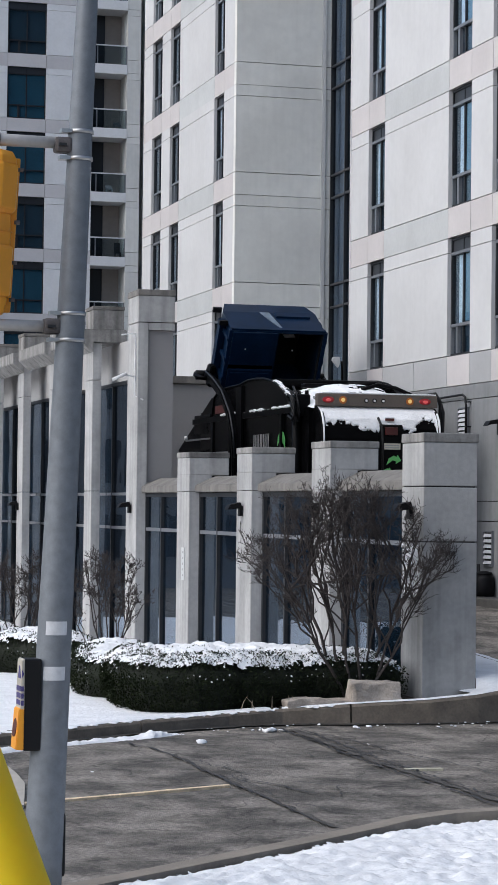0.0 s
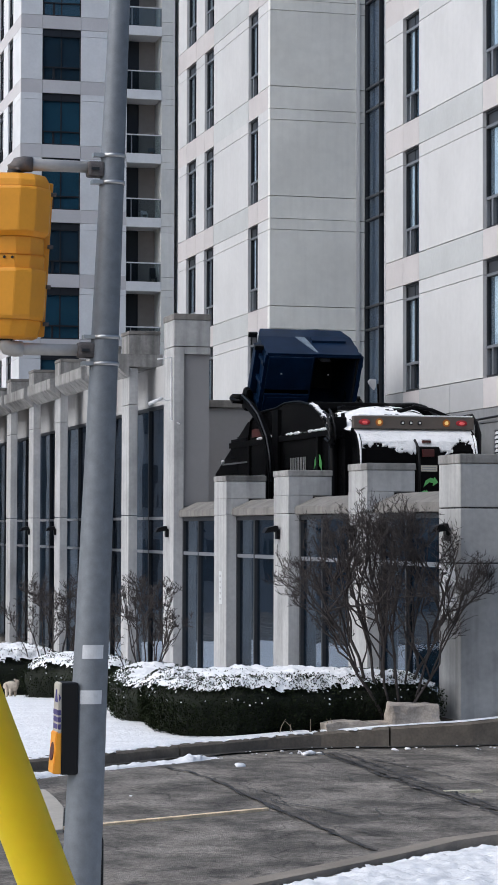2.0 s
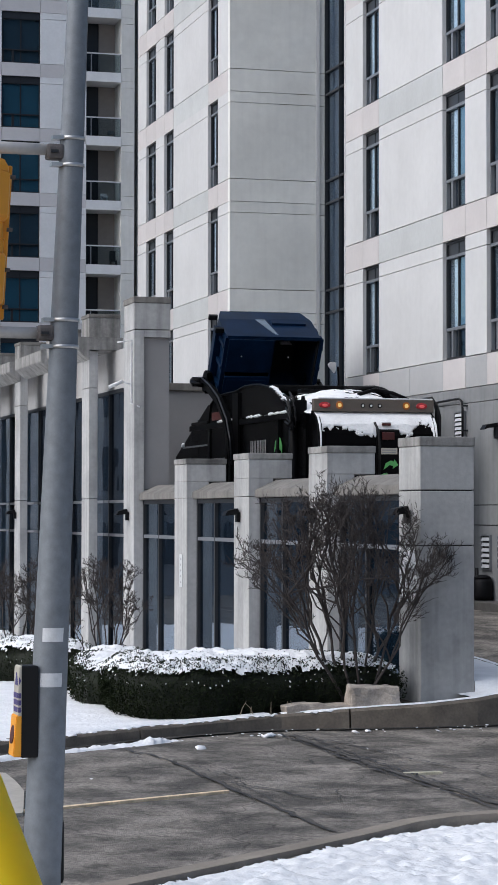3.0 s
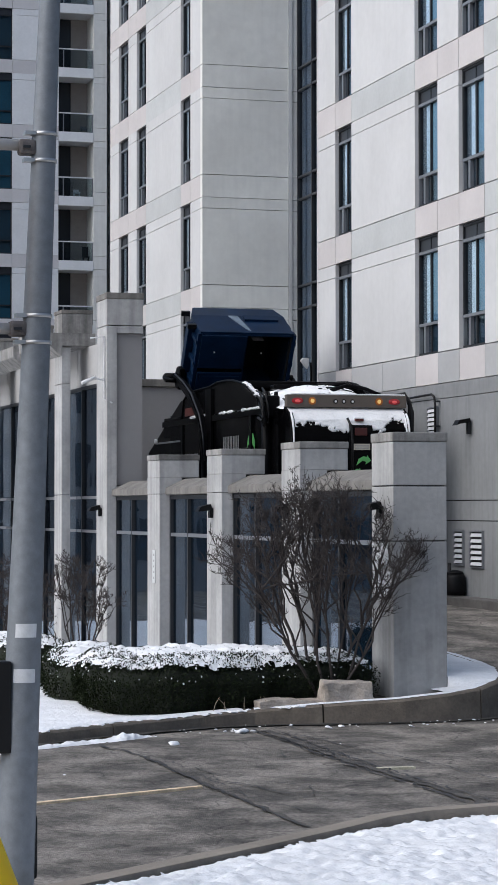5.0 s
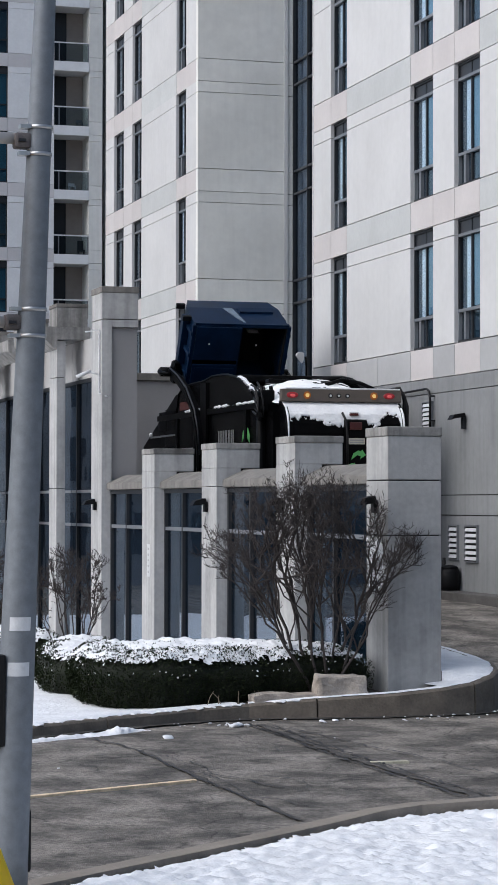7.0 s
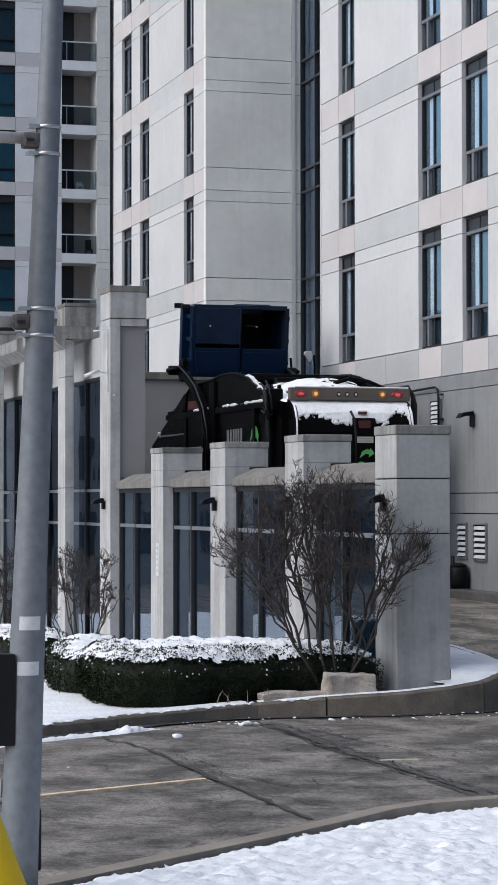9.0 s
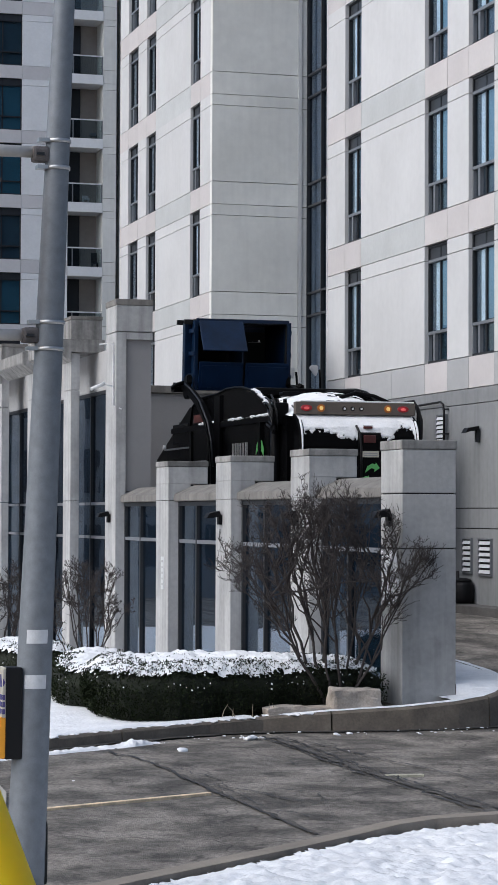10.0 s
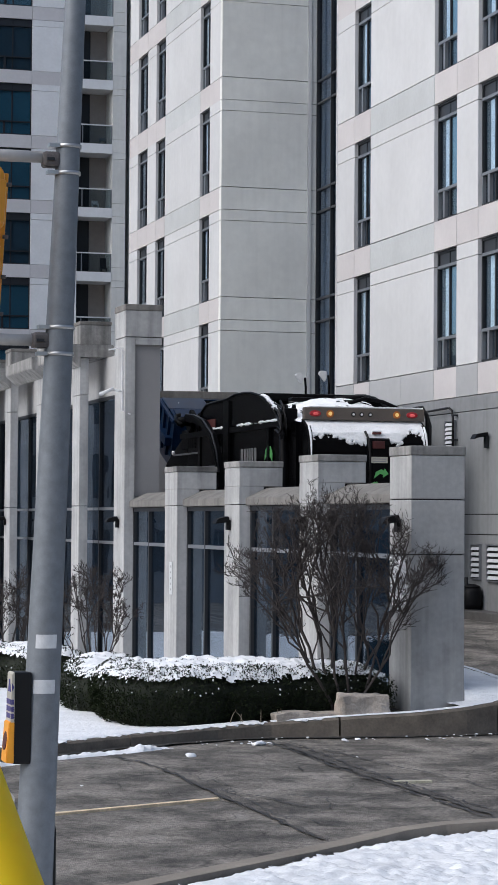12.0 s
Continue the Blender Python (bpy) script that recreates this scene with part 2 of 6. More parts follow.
def prism(bm, pts, axis, a, b):
    """A polygon of (u, v) pushed from a to b along the axis: x takes (y, z), y takes (x, z), z takes (x, y)."""
    def at(u, v, w):
        return {"x": (w, u, v), "y": (u, w, v), "z": (u, v, w)}[axis]
    lo = [bm.verts.new(at(u, v, a)) for u, v in pts]
    hi = [bm.verts.new(at(u, v, b)) for u, v in pts]
    n = len(pts)
    fs = [bm.faces.new(lo), bm.faces.new(hi)] + [bm.faces.new((lo[i], lo[(i + 1) % n], hi[(i + 1) % n], hi[i])) for i in range(n)]
    bmesh.ops.recalc_face_normals(bm, faces=fs)


def tube(bm, path, radii, sides=8, cap=True):
    """A round tube along a path of points."""
    path = [Vector(p) for p in path]
    if not hasattr(radii, "__len__"):
        radii = [radii] * len(path)
    rings = []
    ref = Vector((0.31, 0.17, 0.93))
    for i, p in enumerate(path):
        d = (path[min(i + 1, len(path) - 1)] - path[max(i - 1, 0)]).normalized()
        u = d.cross(ref)
        if u.length < 1e-3:
            u = d.cross(Vector((1, 0, 0)))
        u.normalize()
        v = d.cross(u)
        rings.append([bm.verts.new(p + (u * math.cos(a) + v * math.sin(a)) * radii[i]) for a in (2 * math.pi * k / sides for k in range(sides))])
    for r, s in zip(rings, rings[1:]):
        for k in range(sides):
            f = bm.faces.new((r[k], r[(k + 1) % sides], s[(k + 1) % sides], s[k]))
            f.smooth = sides > 5
    if cap:
        bm.faces.new(rings[0][::-1]), bm.faces.new(rings[-1])


def mesh(name, bm, material):
    me = bpy.data.meshes.new(name)
    bm.to_mesh(me)
    bm.free()
    for m in (material if isinstance(material, (list, tuple)) else (material,)):
        me.materials.append(m)
    return me


def origin(ob):
    at = Vector((0, 0, 0))
    while ob:
        at, ob = at + ob.location, ob.parent
    return at


def part(name, bm, material, parent=None, label=""):
    """Links a bmesh, drawn in world coordinates, as one mesh object under a thing or a part."""
    bm.transform(Matrix.Translation(-origin(parent)))
    ob = new(name, mesh(name, bm, material))
    ob.parent = parent
    if label:
        tagged(ob, label)
    return ob


def bpart(name, dims, material, parent=None, label="", bevel=0.0):
    bm = bmesh.new()
    box(bm, *dims, bevel)
    return part(name, bm, material, parent, label)


def tpart(name, path, radii, material, parent=None, label="", sides=8):
    bm = bmesh.new()
    tube(bm, path, radii, sides)
    return part(name, bm, material, parent, label)


def ppart(name, pts, axis, a, b, material, parent=None, label="", bevel=0.0):
    bm = bmesh.new()
    prism(bm, pts, axis, a, b)
    if bevel:
        bmesh.ops.bevel(bm, geom=list(bm.edges), offset=bevel, segments=2, affect="EDGES")
    return part(name, bm, material, parent, label)


def thing(name, label, category, at=(0, 0, 0), group="", kind=""):
    ob = new(name)
    ob.location = at
    ob.empty_display_size = 0.2
    return tagged(ob, label, category, group, kind)


def structure(name, bm, material, label, category):
    return tagged(part(name, bm, material), label, category, "", "structure")

# ---- ground: one sheet to the horizon, the driveway climbing between screen wall and building ----
def smooth(a, b, x):
    u = min(1, max(0, (x - a) / (b - a)))
    return u * u * (3 - 2 * u)


def ground_z(x, y):
    return 0.72 * smooth(27.0, 41.0, y) * smooth(10.2, 11.4, x) - 0.9 * smooth(26.0, 42.0, y) * (1 - smooth(10.45, 10.95, x))


def ground():
    bm = bmesh.new()
    xs = [-900, -300, -100, -40, -15, -5] + [i * 0.5 for i in range(0, 45)] + [25, 30, 45, 100, 300, 900]
    ys = [-900, -300, -60, -10, 5] + [10 + i * 0.5 for i in range(0, 75)] + [50, 55, 65, 100, 160, 400, 1500]
    vs = [[bm.verts.new((x, y, ground_z(x, y) + (0.012 * noise.noise(Vector((x * 0.6, y * 0.6, 0))) if 0 <= x <= 22 and 10 < y < 47 else 0))) for x in xs] for y in ys]
    for j in range(len(ys) - 1):
        for i in range(len(xs) - 1):
            bm.faces.new((vs[j][i], vs[j][i + 1], vs[j + 1][i + 1], vs[j + 1][i])).smooth = True
    structure("ground", bm, ASPHALT, "cracked grey asphalt street and sloping driveway", "ground")


# The far kerb: its face, foot and top height, from the street's left to the nose of the island and back.
KERB_LINE = [(-30, 23.1, 0.13), (3.36, 24.1, 0.13), (4.9, 25.0, 0.13), (5.95, 25.7, 0.135), (7.15, 26.3, 0.15), (7.85, 26.45, 0.18),
             (8.68, 26.35, 0.235), (9.7, 26.25, 0.285), (10.3, 26.3, 0.33), (10.75, 26.42, 0.38), (11.1, 26.65, 0.45), (11.32, 27.0, 0.5), (11.55, 27.7, 0.53),
             (11.72, 28.7, 0.55), (11.8, 29.7, 0.58), (11.78, 30.8, 0.6), (11.5, 32.5, 0.6), (10.9, 36, 0.65), (10.65, 56, 0.85)]


def lawn_z(x, y):
    base = 0.13 + 0.02 * smooth(26.5, 29, y) + 0.1 * smooth(7.0, 8.6, x) + 0.05 * smooth(9.2, 10.4, x) - 0.68 * smooth(31.0, 46.0, y)
    return base + 0.03 * noise.noise(Vector((x * 0.9, y * 0.9, 1.0))) + 0.012 * noise.noise(Vector((x * 5, y * 5, 2.0)))


def kerb():
    holder = tagged(new("kerb"), "dirty weathered concrete kerb round the snowy planting bed", "kerb", "", "structure")
    k = KERB_LINE
    cuts = [(0, 3), (3, 6), (6, 9), (9, 12), (12, 15), (15, 18)]
    for a, b in cuts:
        bm = bmesh.new()
        rows = []
        for i in range(a, b + 1):
            p = Vector(k[i][:2])
            d = (Vector(k[min(i + 1, len(k) - 1)][:2]) - Vector(k[max(i - 1, 0)][:2])).normalized()
            nrm = Vector((-d.y, d.x))                      # inwards, to the bed
            if i == a:
                p = p + d * 0.012
            if i == b:
                p = p - d * 0.012
            z = k[i][2]
            q = p + nrm * 0.17
            rows.append([bm.verts.new((p.x, p.y, -0.1)), bm.verts.new((p.x + nrm.x * 0.015, p.y + nrm.y * 0.015, z - 0.025)), bm.verts.new((p.x + nrm.x * 0.04, p.y + nrm.y * 0.04, z)), bm.verts.new((q.x, q.y, z)), bm.verts.new((q.x, q.y, -0.1))])
        for r, s in zip(rows, rows[1:]):
            for j in range(4):
                bm.faces.new((r[j], s[j], s[j + 1], r[j + 1]))
        bm.faces.new(rows[0]), bm.faces.new(rows[-1][::-1])
        bmesh.ops.recalc_face_normals(bm, faces=list(bm.faces))
        part("kerb_stone", bm, KERB, holder)
    # snow lying on the kerb's top
    rnd = random.Random(5)
    bm = bmesh.new()
    prev = None
    for i in range(2, 15):
        if i == 5:
            prev = None
        for u in [j / 8 for j in range(8)]:
            (x0, y0, z0), (x1, y1, z1) = k[i], k[i + 1]
            ln = math.hypot(x1 - x0, y1 - y0)
            p = Vector((x0 + (x1 - x0) * u, y0 + (y1 - y0) * u, z0 + (z1 - z0) * u + 0.006))
            nr = Vector((-(y1 - y0) / ln, (x1 - x0) / ln, 0))
            a = (0.11 if i < 5 else 0.085) + 0.03 * noise.noise(p * 6) + 0.02 * noise.noise(p * 15)
            back = 0.3 if i < 5 else 0.19
            cur = [bm.verts.new(p + nr * a), bm.verts.new(p + nr * (a + 0.02) + Vector((0, 0, 0.014))), bm.verts.new(p + nr * back + Vector((0, 0, 0.012)))]
            if prev:
                for j in range(2):
                    bm.faces.new((prev[j], cur[j], cur[j + 1], prev[j + 1])).smooth = True
            prev = cur
    for i in range(1, 6):
        (x0, y0, z0), (x1, y1, z1) = k[i], k[i + 1]
        ln = math.hypot(x1 - x0, y1 - y0)
        for j in range(int(ln / 0.1)):
            u = (j + rnd.random()) / (ln / 0.1)
            if rnd.random() < 0.8:
                w = rnd.uniform(0.03, 0.1)
                c = (x0 + (x1 - x0) * u - (y1 - y0) / ln * rnd.uniform(0.08, 0.15), y0 + (y1 - y0) * u + (x1 - x0) / ln * rnd.uniform(0.08, 0.15), z0 + (z1 - z0) * u)
                bmesh.ops.create_icosphere(bm, subdivisions=1, radius=1, matrix=Matrix.LocRotScale(c, Euler((0, 0, rnd.random() * 6)), (w * 1.5, w, 0.018)))
    part("snow_crust", bm, SNOW, holder)


def grid_sheet(bm, x0, x1, y0, y1, step, inside, zf, skirt=True):
    """A height field over the cells whose middle lies inside."""
    vs = {}

    def v(i, j):
        if (i, j) not in vs:
            x, y = x0 + i * step, y0 + j * step
            vs[i, j] = bm.verts.new((x, y, zf(x, y)))
        return vs[i, j]
    for i in range(int((x1 - x0) / step)):
        for j in range(int((y1 - y0) / step)):
            if inside(x0 + (i + 0.5) * step, y0 + (j + 0.5) * step):
                bm.faces.new((v(i, j), v(i + 1, j), v(i + 1, j + 1), v(i, j + 1))).smooth = True


def in_poly(poly, x, y):
    c = False
    for (xa, ya), (xb, yb) in zip(poly, poly[1:] + poly[:1]):
        if (ya > y) != (yb > y) and x < (xb - xa) * (y - ya) / (yb - ya) + xa:
            c = not c
    return c


def lawns():
    inner = []
    for i in range(1, len(KERB_LINE)):
        a, b = KERB_LINE[i - 1], KERB_LINE[min(i + 1, len(KERB_LINE) - 1)]
        d = Vector((b[0] - a[0], b[1] - a[1])).normalized()
        inner.append((KERB_LINE[i][0] - d.y * 0.13, KERB_LINE[i][1] + d.x * 0.13))
    poly = [(-8.0, 22.8)] + inner + [(10.5, 60), (-8, 60)]
    bm = bmesh.new()
    grid_sheet(bm, 2.0, 12.0, 22.5, 44.0, 0.08, lambda x, y: in_poly(poly, x, y) and x < 9.72 and not (y < 27.6 and x > 7.3 + 0.15 * noise.noise(Vector((x * 3, y * 3, 0)))), lawn_z)
    structure("lawn", bm, SNOW, "planting bed under thin fresh snow", "snow")
    bm = bmesh.new()
    grid_sheet(bm, 6.9, 10.42, 25.8, 27.9, 0.06, lambda x, y: in_poly(poly, x, y), lambda x, y: lawn_z(x, y) - 0.025 + 0.17 * smooth(10.1, 11.0, x))
    structure("bed_soil", bm, SOIL, "bare brown soil at the foot of hedge and pillar", "soil")
    # the island's snow, level with its kerb
    bm = bmesh.new()
    prev = None
    for i in range(8, len(KERB_LINE) - 1):
        (xa, ya, za), (xb, yb, zb) = KERB_LINE[i], KERB_LINE[i + 1]
        for k in range(8):
            u = k / 8
            d = Vector((xb - xa, yb - ya)).normalized()
            x, y, z = xa + (xb - xa) * u, ya + (yb - ya) * u, za + (zb - za) * u
            w = 0.09 + 0.04 * noise.noise(Vector((x * 5, y * 5, 0)))
            p = Vector((x - d.y * w, y + d.x * w))
            q = Vector((min(p.x - 0.02, 10.49), max(26.9, p.y)))
            cur = [bm.verts.new((p.x + (q.x - p.x) * s, p.y + (q.y - p.y) * s, z - 0.015 + 0.035 * min(1, s * 8) + 0.02 * noise.noise(Vector((x * 4 + s * 3, y * 3, 1))) * s)) for s in (0, 0.06, 0.13, 0.3, 0.5, 0.75, 1)]
            if prev:
                for a in range(6):
                    bm.faces.new((prev[a], cur[a], cur[a + 1], prev[a + 1])).smooth = True
            prev = cur
    structure("island_snow", bm, SNOW, "fresh snow filling the kerbed island", "snow")
    bm = bmesh.new()
    box(bm, -60, 2.0, 40.0, 60, -1.2, -0.55)
    box(bm, -1.5, 2.0, 22.4, 39.99, -1.2, -0.55)
    box(bm, 2.0, 9.7, 43.8, 62, -1.2, -0.48)
    structure("lawn_far", bm, SNOW, "snow-covered lawn running on beside the building", "snow")


NEAR_KERB = [(-14, 7.0), (1.0, 13.6), (2.94, 15.05), (3.9, 15.82), (5.1, 16.78), (5.75, 17.28), (6.2, 17.6), (6.65, 17.8), (7.48, 17.9), (10, 18.1), (40, 19.6)]


def near_side():
    holder = tagged(new("kerb_near"), "pale worn concrete kerb edged with snow", "kerb", "", "structure")
    k = NEAR_KERB
    rnd = random.Random(3)
    for a, b in ((0, 2), (2, 4), (4, 6), (6, 8), (8, 10)):
        bm = bmesh.new()
        rows = []
        for i in range(a, b + 1):
            p = Vector(k[i])
            d = (Vector(k[min(i + 1, len(k) - 1)]) - Vector(k[max(i - 1, 0)])).normalized()
            o = Vector((d.y, -d.x))
            z = (0.08, 0.09, 0.1, 0.1, 0.1, 0.11, 0.13, 0.14, 0.15, 0.15, 0.15)[i]
            q = p + o * 0.2
            rows.append([bm.verts.new((p.x, p.y, -0.1)), bm.verts.new((p.x + o.x * 0.02, p.y + o.y * 0.02, z)), bm.verts.new((q.x, q.y, z)), bm.verts.new((q.x, q.y, -0.1))])
        for r, s in zip(rows, rows[1:]):
            for j in range(3):
                bm.faces.new((r[j], s[j], s[j + 1], r[j + 1]))
        bm.faces.new(rows[0]), bm.faces.new(rows[-1][::-1])
        bmesh.ops.recalc_face_normals(bm, faces=list(bm.faces))
        part("kerb_stone", bm, KERBL, holder)
    poly = []
    for i in range(len(k)):
        d = (Vector(k[min(i + 1, len(k) - 1)]) - Vector(k[max(i - 1, 0)])).normalized()
        poly.append((k[i][0] + d.y * 0.26, k[i][1] - d.x * 0.26))
    poly += [(40, 3), (-14, 3)]

    def verge_rim(x, y):
        best = 9.0
        for (xa, ya), (xb, yb) in zip(poly[1:9], poly[2:10]):
            u = max(0, min(1, ((x - xa) * (xb - xa) + (y - ya) * (yb - ya)) / ((xb - xa) ** 2 + (yb - ya) ** 2)))
            best = min(best, math.hypot(xa + (xb - xa) * u - x, ya + (yb - ya) * u - y))
        return best
    bm = bmesh.new()
    grid_sheet(bm, 1.0, 10.0, 12.5, 19.5, 0.034, lambda x, y: in_poly(poly, x, y + 0.06 * noise.noise(Vector((x * 4, y * 4, 0))) + 0.03 * noise.noise(Vector((x * 11, y * 11, 0)))) and (x > 3.1 + 0.3 * noise.noise(Vector((y * 3, 0, 0)))),
               lambda x, y: 0.07 + 0.04 * smooth(0.0, 0.22, verge_rim(x, y)) + 0.022 * noise.noise(Vector((x * 1.6, y * 1.6, 4))) + 0.017 * noise.noise(Vector((x * 18, y * 18, 9))) + 0.022 * noise.noise(Vector((x * 5, y * 5, 5))) + 0.022 * noise.noise(Vector((x * 11, y * 11, 6))) - 0.035 * abs(noise.noise(Vector((x * 6, y * 6, 8)))))
    structure("snow_verge", bm, SNOWT, "trodden lumpy snow on the street verge", "snow")
    bm = bmesh.new()
    prism(bm, [(p[0], p[1]) for p in poly], "z", -0.12, 0.06)
    structure("pavement", bm, PAVE, "pale concrete pavement behind the kerb", "pavement")


def street_marks():
    bm = bmesh.new()
    prism(bm, [(3.2, 19.6), (5.63, 20.68), (5.63, 20.75), (3.2, 19.69)], "z", -0.02, 0.022)
    structure("road_line", bm, LINE, "worn yellow line painted on the asphalt", "road marking")
    bm = bmesh.new()
    prism(bm, [(7.7, 21.62), (8.08, 21.6), (8.08, 21.68), (7.7, 21.7)], "z", -0.02, 0.022)
    structure("road_mark", bm, LINEW, "short faded road mark on the asphalt", "road marking")
    rnd = random.Random(2)
    for pts, wide in (([(5.5, 24.7), (5.66, 24.0), (5.72, 23.3), (5.71, 21.8), (5.7, 20.4), (5.7, 18.9), (5.71, 17.8)], 0.034),
                      ([(5.9, 23.1), (5.86, 21.6), (5.84, 20.3), (5.83, 18.9)], 0.014),
                      ([(7.66, 25.86), (7.6, 24.2), (7.54, 22.4), (7.56, 21.2), (7.58, 20.1), (7.6, 18.3)], 0.04),
                      ([(7.86, 25.6), (7.8, 24.0), (7.75, 22.4), (7.77, 21.2), (7.8, 20.1), (7.82, 18.4)], 0.03),
                      ([(5.75, 21.4), (6.1, 20.7), (6.15, 20.2), (6.35, 19.8)], 0.02),
                      ([(7.66, 21.9), (8.6, 21.75), (9.6, 21.9), (11, 22.0)], 0.03),
                      ([(6.3, 20.9), (6.6, 20.5), (6.5, 20.0), (6.2, 19.5)], 0.02),
                      ([(7.6, 24.6), (8.0, 24.2), (8.3, 24.4), (8.9, 24.0)], 0.02), ([(7.66, 23.6), (7.2, 23.2), (7.1, 22.7)], 0.018),
                      ([(7.7, 25.6), (8.0, 25.0), (8.05, 24.2), (8.2, 23.0), (8.4, 21.8), (8.5, 20.2)], 0.025),
                      ([(6.9, 22.6), (6.6, 22.3), (6.2, 22.5), (5.7, 22.2)], 0.015),
                      ([(7.7, 24.8), (7.62, 24.1), (7.72, 23.3), (7.6, 22.6)], 0.025), ([(7.65, 22.3), (7.78, 21.6), (7.62, 20.9), (7.74, 20.2), (7.64, 19.4)], 0.022),
                      ([(5.72, 22.6), (5.95, 22.2), (6.0, 21.6), (6.25, 21.3)], 0.016), ([(5.7, 19.6), (5.95, 19.2), (6.0, 18.8), (6.3, 18.5)], 0.016), ([(6.0, 21.6), (5.9, 21.1), (6.1, 20.7)], 0.012),
                      ([(11.0, 36.5), (13, 36.7), (16.6, 36.8)], 0.03)):
        bm = bmesh.new()
        fine = []
        for (xa, ya), (xb, yb) in zip(pts, pts[1:]):
            n = max(2, int(math.hypot(xb - xa, yb - ya) / 0.12))
            fine += [(xa + (xb - xa) * i / n + rnd.uniform(-0.03, 0.03), ya + (yb - ya) * i / n) for i in range(n)]
        prev = None
        for x, y in fine:
            w = wide * rnd.uniform(0.12, 0.75)
            z = ground_z(x, y) + 0.02
            cur = (bm.verts.new((x - w, y - w * 0.3, z)), bm.verts.new((x + w, y + w * 0.3, z)))
            if prev:
                bm.faces.new((prev[0], prev[1], cur[1], cur[0]))
            prev = cur
        structure("crack", bm, TAR, "tar-filled crack in the asphalt", "crack")
    for line, half in (([(7.76, 25.8), (7.7, 24.1), (7.65, 22.4), (7.67, 21.2), (7.7, 20.1), (7.72, 18.2)], 0.05), ([(5.74, 23.4), (5.74, 21.8), (5.73, 20.4), (5.74, 18.9), (5.75, 17.8)], 0.025)):
        bm = bmesh.new()
        prev = None
        for (xa, ya), (xb, yb) in zip(line, line[1:]):
            for i in range(14):
                x, y = xa + (xb - xa) * i / 14, ya + (yb - ya) * i / 14
                w = half * (1 + 0.9 * noise.noise(Vector((y * 3, 0, half))) + 0.6 * noise.noise(Vector((y * 11, 2, half))))
                e = 0.06 * noise.noise(Vector((0, y * 4, 5)))
                cur = (bm.verts.new((x - w + e, y, ground_z(x, y) + 0.0155)), bm.verts.new((x + w + e, y, ground_z(x, y) + 0.0155)))
                if prev:
                    bm.faces.new((prev[0], prev[1], cur[1], cur[0]))
                prev = cur
        structure("seam", bm, SEAM, "dark worn asphalt seam across the road", "road patch")
    bm = bmesh.new()
    prev = None
    for i in range(1, 12):
        (xa, ya, _), (xb, yb, _) = KERB_LINE[i], KERB_LINE[i + 1]
        ln = math.hypot(xb - xa, yb - ya)
        for j in range(max(3, int(ln / 0.08))):
            u = j / max(3, int(ln / 0.08))
            x, y = xa + (xb - xa) * u, ya + (yb - ya) * u
            w = 0.13 + 0.09 * noise.noise(Vector((x * 2.5, y * 2.5, 3))) + 0.05 * noise.noise(Vector((x * 9, y * 9, 3)))
            ox, oy = (yb - ya) / ln, -(xb - xa) / ln
            cur = (bm.verts.new((x + ox * w, y + oy * w, ground_z(x, y) + 0.0165)), bm.verts.new((x - ox * 0.03, y - oy * 0.03, ground_z(x, y) + 0.0165)))
            if prev:
                bm.faces.new((prev[0], cur[0], cur[1], prev[1]))
            prev = cur
    structure("gutter", bm, GUTTER, "damp dark gutter along the foot of the kerb", "gutter")
    rnd = random.Random(14)
    grit = thing("grit", "scattered crumbs of snow and grit along the gutter", "debris", (8.5, 25.9, 0.02), kind="stuff")
    bm = bmesh.new()
    for _ in range(45):
        i = rnd.randint(3, 9)
        (xa, ya, _), (xb, yb, _) = KERB_LINE[i], KERB_LINE[i + 1]
        u, d = rnd.random(), rnd.uniform(0.06, 0.7)
        ln = math.hypot(xb - xa, yb - ya)
        sz = rnd.uniform(0.005, 0.016)
        bmesh.ops.create_icosphere(bm, subdivisions=1, radius=1, matrix=Matrix.LocRotScale((xa + (xb - xa) * u + (yb - ya) / ln * d, ya + (yb - ya) * u - (xb - xa) / ln * d, 0.02), Euler((0, 0, rnd.random() * 6)), (sz * 1.8, sz, sz * 0.6)))
    part("crumbs", bm, SNOWT, grit)
    bm = bmesh.new()
    prism(bm, [(3.6, 22.9), (3.86, 22.6), (3.84, 21.9), (3.78, 21.1), (3.5, 19.58), (0, 18.1), (0, 21.6)], "z", -0.05, 0.03)
    structure("kerb_ramp", bm, PAVE, "pale concrete ramp slab in the road", "pavement")
    # ploughed lumps along the far kerb
    heap = thing("snow_heap", "low ploughed ridge of snow along the kerb", "snow", (5.0, 23.8, 0), kind="stuff")
    bm = bmesh.new()
    def ridge(x, y):
        d = abs(y - (23.5 + (x - 3.3) * 0.7)) / (0.15 + 0.07 * noise.noise(Vector((x * 2.2, 0, 3))))
        lump = 0.5 + 0.9 * noise.noise(Vector((x * 1.7, y * 1.7, 7))) + 0.55 * noise.noise(Vector((x * 7.3, y * 7.3, 7))) + 0.3 * noise.noise(Vector((x * 17, y * 17, 7)))
        return 0.065 * max(-0.1, lump) * max(-0.2, 1 - d * d) * smooth(6.4, 6.0, x)
    grid_sheet(bm, 2.9, 6.5, 22.6, 26.2, 0.03, lambda x, y: ridge(x, y) > 0.0, lambda x, y: ridge(x, y) * 1.25 - 0.012)
